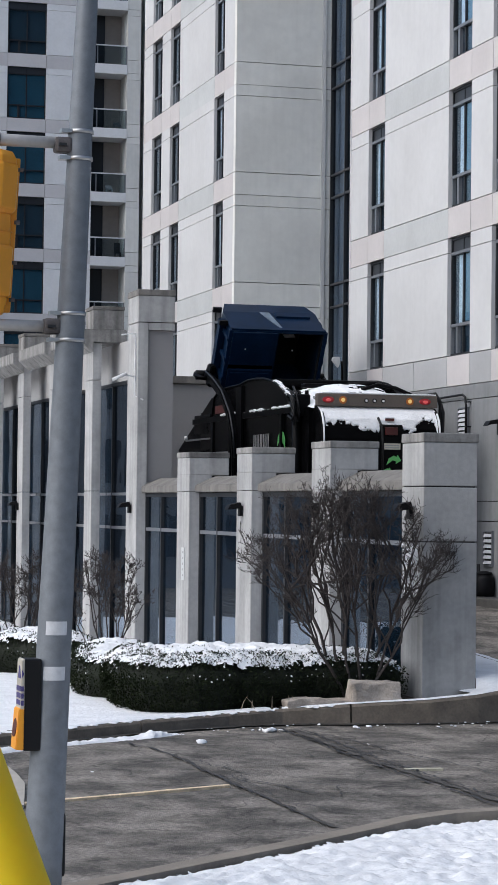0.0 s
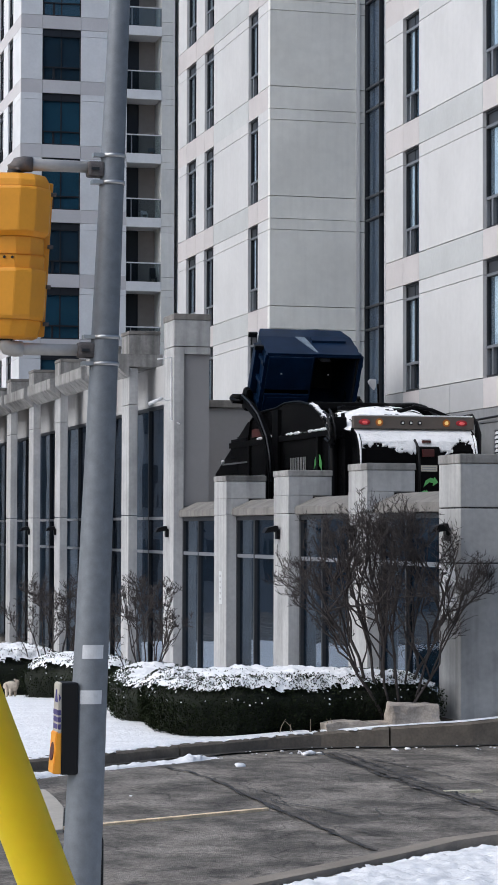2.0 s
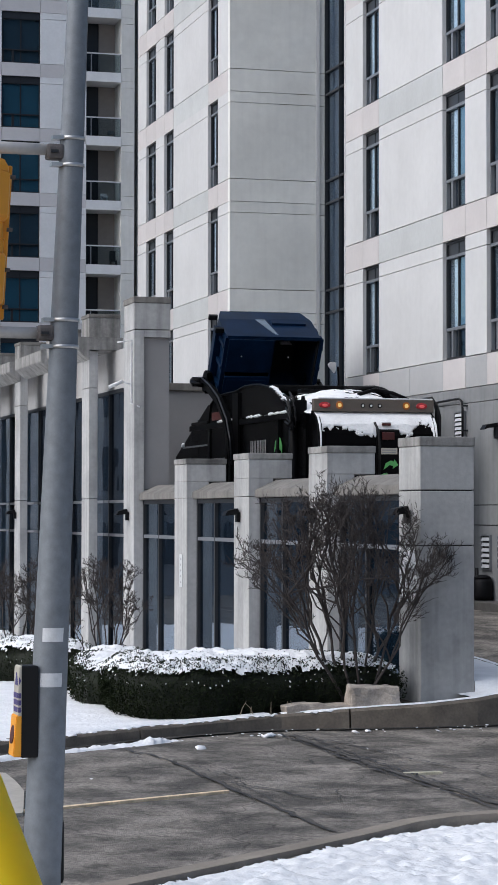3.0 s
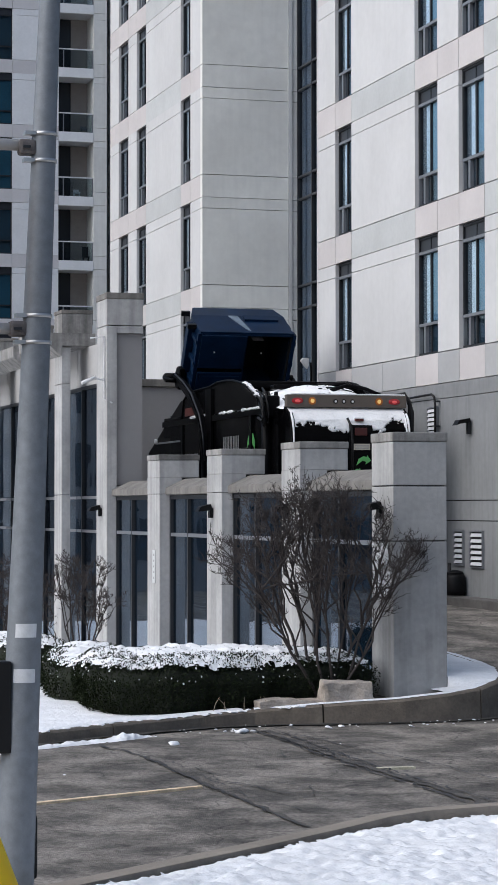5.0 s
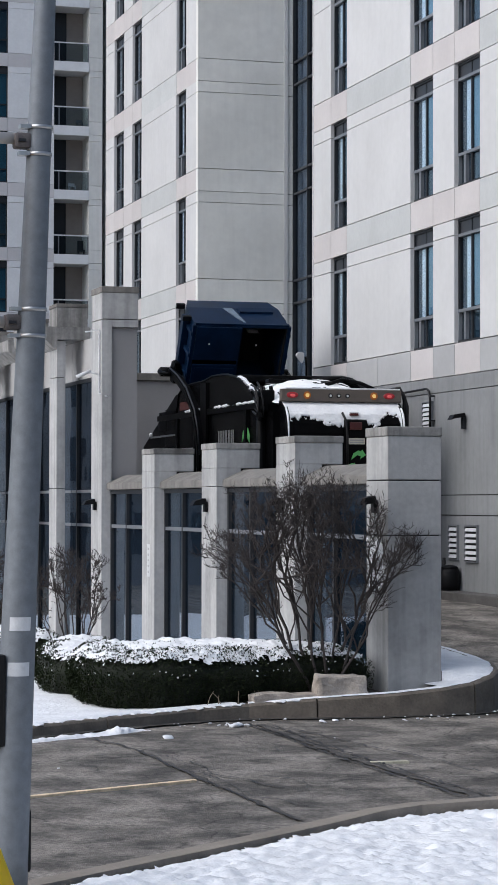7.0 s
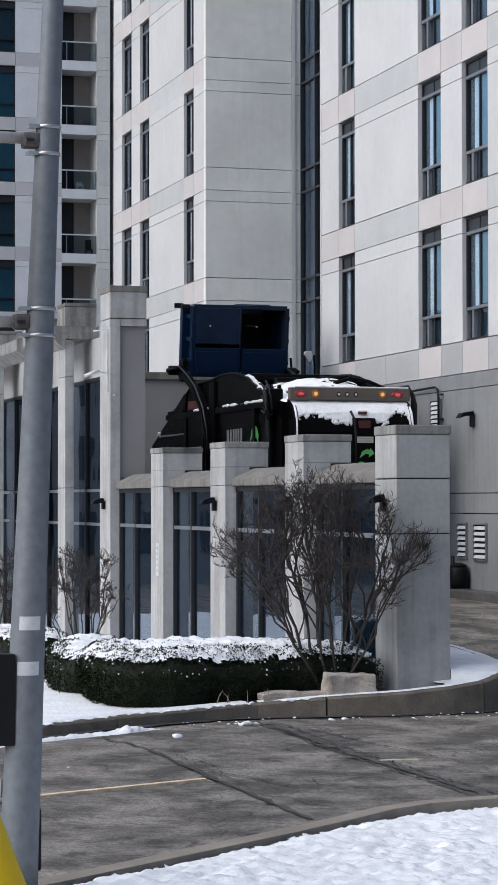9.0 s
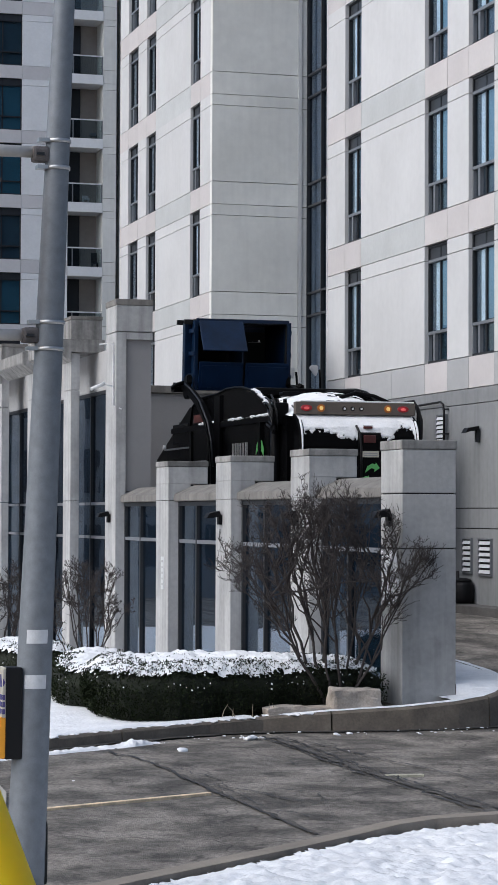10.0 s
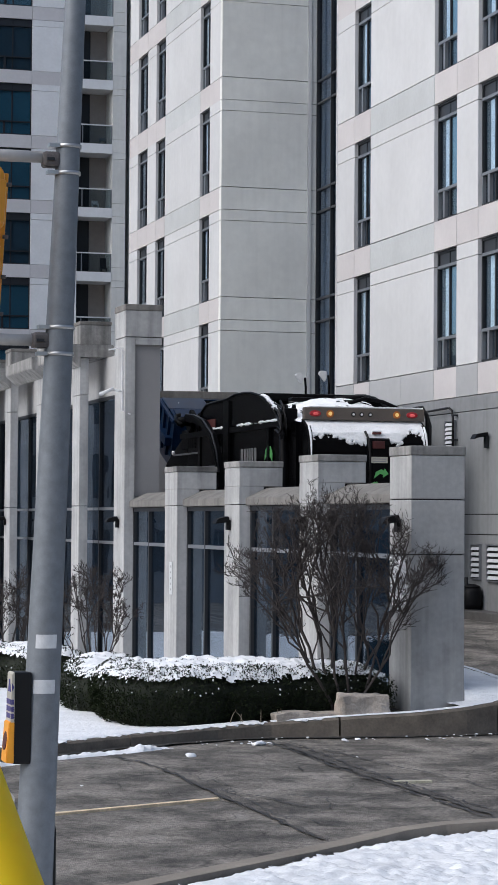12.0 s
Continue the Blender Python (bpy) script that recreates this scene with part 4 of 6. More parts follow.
def screen_wall():
    # near end pillar, full depth
    p = thing("end_pillar", "broad weathered concrete pillar at the end of the screen wall", "pillar", (10.12, 27.3, 0.2))
    for a, b in ((0.1, 2.185), (2.2, 2.872), (2.888, 3.43)):
        bpart("pillar_block", (XP, XP + 0.713, 26.89, 27.69, a, b), CONC, p, bevel=0.012)
    # thin ragged white patch on the pillar's left face
    bm = bmesh.new()
    n, m = 44, 60
    vs = [[bm.verts.new((XP - 0.002 - 0.012 * max(0, 0.5 + noise.noise(Vector((0, y * 9, z * 9)))), y, z)) for y in [26.93 + 0.74 * i / n for i in range(n + 1)]] for z in [1.45 + 0.74 * j / m for j in range(m + 1)]]
    for j in range(m):
        for i in range(n):
            u, v = (i + 0.5) / n, (j + 0.5) / m
            edge = min(u, 1 - u, v * 1.2, (1 - v) * 1.6)
            if edge + 0.2 * noise.noise(Vector((1, u * 5, v * 5))) + 0.12 * noise.noise(Vector((1, u * 14, v * 14))) > 0.12:
                bm.faces.new((vs[j][i], vs[j + 1][i], vs[j + 1][i + 1], vs[j][i + 1])).smooth = True
    bmesh.ops.delete(bm, geom=[v for v in bm.verts if not v.link_faces], context="VERTS")
    part("stuck_snow", bm, SNOW, p, "thin ragged white patch on the concrete")
    bpart("core", (XP + 0.02, XP + 0.69, 26.91, 27.67, 0.1, 3.4), JOINT, p)
    bpart("cap", (XP - 0.012, XP + 0.725, 26.878, 27.702, 3.432, 3.55), CONCS, p, bevel=0.015)
    for y in LOW[1:]:
        fin("column", y, 0.88, -0.3, 2.86, 3.54, low=0.3)
    ends = [27.69] + [y + 0.88 for y in LOW[1:]]
    starts = LOW[1:] + [42.88]
    for a, b in zip(ends, starts):
        bay(a + 0.005, b - 0.005, -0.3, 2.83, (2.15,), ((a + b) / 2 + 0.35,))
        be = thing("beam", "snow-dusted sloping concrete beam over the glazing", "beam", (XP + 0.3, (a + b) / 2, 2.84), "screen wall beams")
        ppart("beam_body", [(XP + 0.1, 2.84), (XP + 0.66, 2.84), (XP + 0.66, 3.12), (XP + 0.45, 3.12), (XP + 0.1, 2.96)], "y", a + 0.004, b - 0.004, CONCD, be, bevel=0.01)
    # the tall wing
    p = thing("tall_pillar", "tall concrete corner pillar with recessed taupe panel", "pillar", (10.1, 43.3, 0.2))
    bpart("shaft", (XP, XP + 0.2, 42.88, 43.78, -0.6, 6.1), CONC, p, bevel=0.012)
    bpart("panel", (XP + 0.21, XP + 0.71, 42.96, 43.78, 3.05, 5.96), PANEL, p)
    bpart("lintel", (XP + 0.201, XP + 0.715, 42.88, 43.78, 5.965, 6.1), CONC, p)
    bpart("base_wall", (XP + 0.201, XP + 0.7, 42.97, 43.78, -0.6, 3.04), CONC, p)
    bpart("head_block", (XP, XP + 0.715, 42.88, 43.78, 6.115, 6.62), CONC, p, bevel=0.012)
    bpart("cap", (XP - 0.012, XP + 0.727, 42.868, 43.79, 6.622, 6.74), CONCD, p, bevel=0.015)
    for y in TALL[1:]:
        c = thing("tall_column", "slender weathered concrete column under a stained fin block", "column", (XP + 0.3, y + 0.37, 0.1), "tall wing columns")
        bpart("shaft", (XP, XP + 0.19, y, y + 0.74, -0.6, 2.88), CONC, c, bevel=0.012)
        bpart("shaft", (XP, XP + 0.19, y, y + 0.74, 2.892, 5.2), CONC, c, bevel=0.012)
        bpart("shaft", (XP, XP + 0.19, y, y + 0.74, 5.212, 5.98), CONC, c, bevel=0.012)
        bpart("fin_block", (XP, XP + 0.66, y, y + 0.78, 6.27, 6.68), CONCS, c, bevel=0.012)
        bpart("cap", (XP - 0.012, XP + 0.672, y - 0.012, y + 0.792, 6.682, 6.76), CONCD, c, bevel=0.012)
        ppart("ledge_slab", [(XP - 0.28, 6.01), (XP - 0.28, 6.265), (XP + 0.7, 6.265), (XP + 0.7, 5.995), (XP - 0.004, 5.995), (XP - 0.004, 5.78)], "y", y - 0.1, y + 3.3, CONCS, c, "stained concrete ledge", bevel=0.012)
    ends = [43.78] + [y + 0.74 for y in TALL[1:-1]]
    for a, b in zip(ends, TALL[1:]):
        bay(a + 0.3 if a > 44 else a, b + 1.035, -0.6, 5.17, (2.83, 2.13), (a + 3.85,), XP + 0.56, False)
        bm = bmesh.new()
        box(bm, XP + 0.56, XP + 0.66, a + 0.3 if a > 44 else a, b + 1.03, 5.175, 5.99)
        sp = part("spandrel", bm, SPAN)
        tagged(sp, "plain concrete spandrel above the tall glazing", "spandrel", "spandrels")
    bm = bmesh.new()
    box(bm, XP + 0.68, XP + 0.72, 43.79, 76.2, -0.6, 6.0)
    structure("wall_screen_back", bm, CONC, "plain back of the tall screen wall", "wall")
    bm = bmesh.new()
    box(bm, XP + 0.62, XP + 0.66, 27.7, 42.87, 0.1, 2.835)
    structure("wall_screen_low", bm, CONC, "plain back of the low screen wall", "wall")
    # lamps on the columns
    for y, z in ((30.9, 2.58), (34.95, 2.58), (42.98, 2.58), (55.5, 2.58), (59.5, 2.58), (26.95, 2.6)):
        y += 0.35
        w = thing("wall_lamp", "small black hooded lamp on a concrete column", "lamp", (XP, y, z), "column lamps")
        ppart("hood", [(XP - 0.27, z - 0.03), (XP - 0.22, z + 0.05), (XP - 0.05, z + 0.09), (XP - 0.03, z), (XP - 0.15, z - 0.02)], "y", y - 0.11, y + 0.11, WLAMP, w, bevel=0.008)
        bpart("bracket", (XP - 0.06, XP - 0.003, y - 0.06, y + 0.06, z - 0.13, z + 0.03), WLAMP, w, bevel=0.006)
    s = thing("column_sign", "narrow white sign plate with dark marks on a column", "sign", (XP, 39.1, 1.2))
    bpart("board", (XP - 0.012, XP - 0.003, 39.02, 39.22, 1.3, 1.87), BANDG, s)
    for z in (1.37, 1.47, 1.57, 1.67):
        bpart("mark", (XP - 0.016, XP - 0.0125, 39.09, 39.15, z, z + 0.035), GREYTX, s)
    bpart("mark", (XP - 0.016, XP - 0.0125, 39.08, 39.16, 1.77, 1.81), GREYTX, s)
    sp = thing("spotlight", "white tubular spotlight on a bracket on the pillar", "lamp", (XP, 43.1, 5.1))
    tpart("arm", [(XP - 0.003, 43.05, 5.06), (XP - 0.1, 43.05, 5.08), (XP - 0.22, 43.05, 5.1)], 0.02, PLATE, sp)
    tpart("lamp_tube", [(XP - 0.18, 43.05, 5.12), (XP - 0.46, 43.05, 5.0)], 0.035, PLATE, sp)
    tpart("conduit", [(XP - 0.3, 43.0, 5.86), (XP - 0.03, 43.0, 5.9), (XP - 0.03, 43.0, 5.4), (XP - 0.03, 43.0, 4.7), (XP + 0.1, 42.85, 4.62)], 0.016, PLATE, sp)


# ---- planting ----
def hedge(name, poly, z0, z1, seed, label, leaves):
    """A clipped hedge over a ground outline: dark core painted as inner shade, thousands of small leaves, a broken cap
    of snow.
    """
    cx, cy = sum(p[0] for p in poly) / len(poly), sum(p[1] for p in poly) / len(poly)
    h = thing(name, label, "hedge", (cx, cy, z0), "clipped hedges")
    rnd = random.Random(seed)
    pp = [tuple(p) for p in poly]
    segs = list(zip(pp, pp[1:] + pp[:1]))
    ring = []
    for (xa, ya), (xb, yb) in segs:
        n = max(2, int(math.hypot(xb - xa, yb - ya) / 0.07))
        ring += [(xa + (xb - xa) * i / n, ya + (yb - ya) * i / n) for i in range(n)]
    c = Vector((cx, cy))
    zr = z0 + (z1 - z0) * 0.62

    def rim(x, y):
        """Distance to the hedge's outline."""
        best = 9.0
        for (xa, ya), (xb, yb) in segs:
            u = max(0, min(1, ((x - xa) * (xb - xa) + (y - ya) * (yb - ya)) / ((xb - xa) ** 2 + (yb - ya) ** 2)))
            best = min(best, math.hypot(xa + (xb - xa) * u - x, ya + (yb - ya) * u - y))
        return best

    def topz(x, y):
        """The rounded top, from the shoulder up to the crown."""
        u = min(1.0, rim(x, y) / 0.75)
        return zr + (z1 - zr) * math.sqrt(1 - (1 - u) ** 2.2) + 0.05 * noise.noise(Vector((x * 1.5, y * 1.5, seed))) + 0.03 * noise.noise(Vector((x * 5, y * 5, seed)))

    def shell(v, f):
        """A point of the hedge's side: f from foot over the shoulder to the top."""
        d = (c - v)
        d = d.normalized() if d.length else d
        if f < 0.6:
            inset = 0.16 * (1 - f / 0.6) ** 2
        else:
            inset = 0.5 * (f - 0.6) / 0.4
        w = v + d * (inset + 0.1 * noise.noise(Vector((v.x * 1.6, v.y * 1.6, seed))) + 0.06 * noise.noise(Vector((v.x * 4, v.y * 4, f * 3 + seed))))
        if f < 0.6:
            return Vector((w.x, w.y, z0 - 0.05 + (topz(v.x, v.y) - z0 + 0.05) * f / 0.6))
        return Vector((w.x, w.y, topz(v.x + d.x * inset, v.y + d.y * inset)))
    bm = bmesh.new()
    fs = (0, 0.2, 0.4, 0.55, 0.62, 0.75, 0.88, 1.0)
    cols = [[bm.verts.new(shell(Vector(p), f) + (Vector((cx, cy, 0)) - Vector((p[0], p[1], 0))).normalized() * 0.05 - Vector((0, 0, 0.03))) for f in fs] for p in ring]
    for a, b in zip(cols, cols[1:] + cols[:1]):
        for j in range(len(fs) - 1):
            bm.faces.new((a[j], b[j], b[j + 1], a[j + 1]))
    bm.faces.new([q[-1] for q in cols])
    bmesh.ops.recalc_face_normals(bm, faces=list(bm.faces))
    # the solid core's colour gives the leaf gaps their shade
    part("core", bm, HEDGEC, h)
    verts, faces = [], []
    x0, x1 = min(p[0] for p in poly), max(p[0] for p in poly)
    y0, y1 = min(p[1] for p in poly), max(p[1] for p in poly)

    def leaf(p, size):
        a, b = Euler((rnd.uniform(0, 6.3), rnd.uniform(0, 6.3), rnd.uniform(0, 6.3))).to_matrix() @ Vector((size, 0, 0)), None
        b = a.orthogonal().normalized() * size * 0.55
        k = len(verts)
        verts.extend([p - a, p + b, p + a, p - b])
        faces.append((k, k + 1, k + 2, k + 3))
    for _ in range(leaves):
        p = Vector(rnd.choice(ring))
        f = rnd.random()
        q = shell(p, f)
        leaf(q + Vector((rnd.uniform(-0.05, 0.05), rnd.uniform(-0.05, 0.05), rnd.uniform(-0.04, 0.04))), rnd.uniform(0.01, 0.022))
    for _ in range(leaves // 45):
        x, y = rnd.uniform(x0, x1), rnd.uniform(y0, y1)
        if in_poly([tuple(p) for p in poly], x, y):
            leaf(Vector((x, y, topz(x, y) + rnd.uniform(-0.02, 0.035))), rnd.uniform(0.01, 0.022))
    me = bpy.data.meshes.new("leaves")
    me.from_pydata([tuple(v - Vector((cx, cy, z0))) for v in verts], [], faces)
    me.materials.append(HEDGE)
    lf = new("leaves", me)
    lf.parent = h
    # snow: a crumbly cover that breaks up towards the shoulder
    bm = bmesh.new()

    def covered(x, y):
        if not in_poly(pp, x, y):
            return False
        d = rim(x, y)
        thin = noise.noise(Vector((x * 7 + y * 2, y * 5, seed + 9))) + 0.7 * noise.noise(Vector((x * 17, y * 15, seed))) + 0.25 * noise.noise(Vector((x * 33, y * 31, seed)))
        return d > 0.05 and thin > 0.5 - 1.05 * smooth(0.0, 0.15, d) - 0.9 * smooth(0.1, 0.36, d)
    grid_sheet(bm, x0 - 0.1, x1 + 0.1, y0 - 0.1, y1 + 0.1, 0.026, covered, lambda x, y: topz(x, y) + 0.02 + 0.03 * noise.noise(Vector((x * 8, y * 8, seed + 5))) + 0.018 * noise.noise(Vector((x * 19, y * 19, seed + 5))))
    part("snow_cap", bm, SNOW, h, "broken cap of fresh snow")
    bm = bmesh.new()
    for _ in range(int(leaves / 130)):
        p = Vector(rnd.choice(ring))
        q = shell(p, rnd.triangular(0.45, 0.9, 0.66))
        s = rnd.uniform(0.005, 0.014)
        bmesh.ops.create_icosphere(bm, subdivisions=1, radius=1, matrix=Matrix.LocRotScale(q + Vector((0, 0, 0.02)), Euler((rnd.random(), rnd.random(), rnd.random() * 6)), (s * 1.5, s, s * 0.6)))
    tagged(part("snow_dusting", bm, SNOW, h), kind="stuff")


def shrub(name, base, height, spread, stems, seed, label, lean=0.0, side=14, forks=3):
    """A bare many-stemmed shrub: crooked stems fan from the foot up to a broad flat dome, thick with short twigs in its upper half."""
    s = thing(name, label, "shrub", base, "bare shrubs")
    rnd = random.Random(seed)
    foot = Vector(base)

    def twig(bm, p, d, length, r, level):
        """A crooked twig that bends upwards and branches."""
        n = 3
        pts, v, q = [p], d.copy(), p.copy()
        for i in range(n):
            v = (v + Vector((rnd.gauss(0, 0.28), rnd.gauss(0, 0.28), rnd.gauss(0.14, 0.22)))).normalized()
            q = q + v * length / n
            pts.append(q)
        tube(bm, pts, [r * (1 - 0.4 * i / n) for i in range(n + 1)], 3, cap=False)
        if level:
            for k in range(4):
                dd = (v * 0.8 + Vector((rnd.gauss(0, 0.65), rnd.gauss(0, 0.65), rnd.gauss(0.15, 0.4)))).normalized()
                twig(bm, pts[rnd.randint(1, n)], dd, length * rnd.uniform(0.4, 0.75), max(0.0036, r * 0.75), level - 1)

    def dome(a, u):
        """A point of the crown's outer face: broad and flat-topped, its rim hanging lower."""
        return foot + Vector((math.cos(a) * spread * u + lean, math.sin(a) * spread * 0.6 * u, height * (1.0 - 0.27 * u ** 2.8) * rnd.uniform(0.86, 1.0)))

    def limb(bm, p, q, r0, r1, bow):
        """A crooked limb from p to q; returns its points."""
        n = 8
        pts = []
        for i in range(n + 1):
            u = i / n
            w = p.lerp(q, u) + Vector((0, 0, bow * math.sin(math.pi * u)))
            if 0 < i < n:
                w += Vector((rnd.gauss(0, 0.02), rnd.gauss(0, 0.02), rnd.gauss(0, 0.015))) * height * 0.4
            pts.append(w)
        tube(bm, pts, [r0 + (r1 - r0) * i / n for i in range(n + 1)], 5, cap=False)
        return pts
    for k in range(stems):
        a = 2 * math.pi * (k + rnd.random() * 0.6) / stems
        u = (0.45, 1.0, 0.75)[k % 3] * rnd.uniform(0.88, 1.05)
        bm = bmesh.new()
        start = foot + Vector((math.cos(a) * 0.2, math.sin(a) * 0.1, 0)) * rnd.uniform(0.3, 1.0) * height / 2.8
        end = dome(a, u)
        r0 = rnd.uniform(0.017, 0.026) * height / 2.6
        main = limb(bm, start, end, r0, r0 * 0.3, -0.03 * height * u)
        limbs = [(main, 0.5)]
        for _ in range(forks):
            i = rnd.randint(3, 6)
            tip = dome(a + rnd.gauss(0, 0.7), min(1.05, max(0.1, u + rnd.gauss(0, 0.3))))
            if (tip - main[i]).length < height * 0.75:
                limbs.append((limb(bm, main[i], tip, r0 * 0.6, r0 * 0.25, 0.02), 0.25))
        for pts, f0 in limbs:
            for _ in range(side):
                f = f0 + (1 - f0) * rnd.random() ** 0.75
                i = min(7, int(f * 8))
                p = pts[i].lerp(pts[i + 1], f * 8 - i)
                d = ((pts[i + 1] - pts[i]).normalized() * 0.6 + Vector((rnd.gauss(0, 0.75), rnd.gauss(0, 0.6), rnd.gauss(0.1, 0.4)))).normalized()
                twig(bm, p, d, height * rnd.uniform(0.045, 0.1), 0.005, 2 if f > 0.6 else 1)
        part("stem", bm, BARK, s)


def boulder(base, size, seed, label):
    b = thing("boulder", label, "stone", base, "bed stones")
    bm = bmesh.new()
    box(bm, base[0] - size[0] / 2, base[0] + size[0] / 2, base[1] - size[1] / 2, base[1] + size[1] / 2, base[2] - 0.1, base[2] + size[2], min(size) * 0.16)
    bmesh.ops.subdivide_edges(bm, edges=list(bm.edges), cuts=5, use_grid_fill=True)
    for v in bm.verts:
        v.co += Vector([0.045 * noise.noise(v.co * 3.1 + Vector((k * 9, seed, 0))) + 0.03 * noise.noise(v.co * 8 + Vector((k * 5, seed, 0))) + 0.012 * noise.noise(v.co * 21 + Vector((k * 5, seed, 0))) for k in range(3)])
    part("rock", bm, STONE, b)


def stalks():
    g = thing("dry_stalks", "few dry broken stalks at the foot of the hedge", "plant", (7.6, 26.6, 0.16))
    rnd = random.Random(6)
    for x in (7.35, 7.5, 7.56, 7.75, 7.98, 8.05):
        dx, h = rnd.uniform(-0.14, 0.14), rnd.uniform(0.1, 0.2)
        tpart("stalk", [(x, 26.58, 0.12), (x + dx * 0.5, 26.56, 0.16 + h * 0.6), (x + dx, 26.54, 0.16 + h)], [0.006, 0.005, 0.003], STRAW, g, sides=4)


def dog():
    x, y, z, k = 5.47, 35.2, 0.04, 0.66
    d = thing("dog", "small cream dog with black harness sniffing the snow", "dog", (x, y, z))

    def blob(name, c, r, m, rot=0):
        c = (x + c[0] * k, y + c[1] * k, z + c[2] * k)
        bm = bmesh.new()
        bmesh.ops.create_icosphere(bm, subdivisions=3, radius=1, matrix=Matrix.LocRotScale(c, Euler((0, 0, rot)), [q * k for q in r]))
        for v in bm.verts:
            v.co += (v.co - Vector(c)).normalized() * 0.014 * noise.noise(v.co * 28)
        for f in bm.faces:
            f.smooth = True
        part(name, bm, m, d)
    blob("body", (0, 0, 0.22), (0.13, 0.2, 0.12), DOGF, 0.9)
    blob("head", (0.16, 0.14, 0.3), (0.07, 0.09, 0.065), DOGF)
    blob("muzzle", (0.2, 0.22, 0.26), (0.035, 0.05, 0.03), DOGF)
    blob("tail", (-0.14, -0.12, 0.26), (0.03, 0.05, 0.06), DOGF)
    blob("harness", (0.04, 0.03, 0.26), (0.11, 0.09, 0.1), BLACKP, 0.9)
    for dx, dy in ((-0.11, -0.08), (-0.03, -0.13), (0.03, 0.11), (0.11, 0.05)):
        tpart("leg", [(x + dx * k, y + dy * k, z - 0.03), (x + dx * k, y + dy * k, z + 0.18 * k)], [0.028 * k, 0.045 * k], DOGF, d)
    for dx in (-0.05, 0.05):
        blob("ear", (0.16 + dx, 0.11, 0.355), (0.022, 0.015, 0.03), DOGF)


# ---- street furniture close to the camera ----
def signal_pole():
    def ax(z):
        return 2.746 + (z - 0.69) * 0.0388

    def rad(z):
        return 0.123 - (z - 0.69) * 0.0104
    y = 14.6
    p = thing("signal_pole", "leaning tapered galvanised signal pole with paper stickers", "pole", (ax(0.03), y, 0.03))
    zs = [0.03 + 0.35 * i for i in range(26)]
    tpart("shaft", [(ax(z), y, z) for z in zs], [rad(z) for z in zs], GALV, p, sides=20)
    tpart("base_plate", [(ax(0), y, 0.02), (ax(0), y, 0.07)], 0.24, GALV, p, sides=4)
    for z, h in ((1.775, 0.088), (1.487, 0.088)):
        bm = bmesh.new()
        n = 8
        prev = None
        for i in range(n + 1):
            a = radians(-95 - 36 + 72 * i / n)
            r = rad(z) + 0.0025
            cur = [bm.verts.new((ax(z + k) + r * math.cos(a), y + r * math.sin(a), z + k)) for k in (0, h)]
            if prev:
                bm.faces.new((prev[0], cur[0], cur[1], prev[1]))
            prev = cur
        part("sticker", bm, STICKER, p, "pale blank sticker")
    bm = bmesh.new()
    box(bm, ax(0.43) + 0.06, ax(0.43) + 0.137, y - 0.05, y + 0.05, 0.225, 0.64, 0.03)
    part("hand_hole_cover", bm, BLACKP, p, "curved dark cover plate")
    for z in (5.02, 4.845, 3.84, 3.668):
        r = rad(z) + 0.008
        bm = bmesh.new()
        tube(bm, [(ax(z), y, z - 0.012), (ax(z), y, z + 0.012)], r, 20)
        box(bm, ax(z) - r - 0.05, ax(z) - r + 0.02, y - 0.06, y + 0.02, z - 0.012, z + 0.012)
        part("clamp_band", bm, STEEL, p)
    for z in (4.93, 3.755):
        bpart("bracket_saddle", (ax(z) - rad(z) - 0.09, ax(z) - rad(z) + 0.02, y - 0.055, y + 0.055, z - 0.05, z + 0.05), SADDLE, p, bevel=0.02)
        bpart("saddle_bolt", (ax(z) - rad(z) - 0.07, ax(z) - rad(z) - 0.02, y - 0.075, y - 0.05, z - 0.012, z + 0.006), FRAME, p)

    s = thing("traffic_signal", "yellow traffic signal head seen from behind", "traffic light", (2.28, y, 3.8))
    xc, x0, x1 = 2.28, 2.03, 2.528
    def outline(k, j):
        """The housing's plan, drawn in by k across and j in depth."""
        pts = [(x0, y + 0.02), (x0 + 0.1, y - 0.13), (x1 - 0.24, y - 0.17), (x1 - 0.13, y - 0.15), (x1 - 0.02, y - 0.03), (x1, y + 0.06), (x0, y + 0.06)]
        return [(xc + (a - xc) * k, y + 0.06 + (b - y - 0.06) * j) for a, b in pts]

    def stack(name, levels):
        bm = bmesh.new()
        rings = [[bm.verts.new((a, b, z)) for a, b in outline(k, j)] for z, k, j in levels]
        for A, B in zip(rings, rings[1:]):
            for i in range(7):
                bm.faces.new((A[i], A[(i + 1) % 7], B[(i + 1) % 7], B[i]))
        bm.faces.new(rings[0]), bm.faces.new(rings[-1])
        bmesh.ops.recalc_face_normals(bm, faces=list(bm.faces))
        bmesh.ops.bevel(bm, geom=list(bm.edges), offset=0.004, segments=2, affect="EDGES")
        part(name, bm, YELL, s)
    stack("housing", ((4.47, 0.9, 0.8), (4.5, 1, 1), (4.77, 1, 1), (4.785, 0.98, 0.95)))
    stack("housing", ((3.935, 0.97, 0.93), (3.96, 1, 1), (4.24, 1, 1), (4.262, 0.97, 0.94)))
    stack("top_cap", ((4.786, 0.95, 0.9), (4.83, 0.93, 0.86), (4.87, 0.84, 0.7), (4.882, 0.7, 0.5)))
    stack("bottom_cap", ((3.815, 0.74, 0.55), (3.83, 0.86, 0.74), (3.9, 0.92, 0.84), (3.934, 0.93, 0.86)))
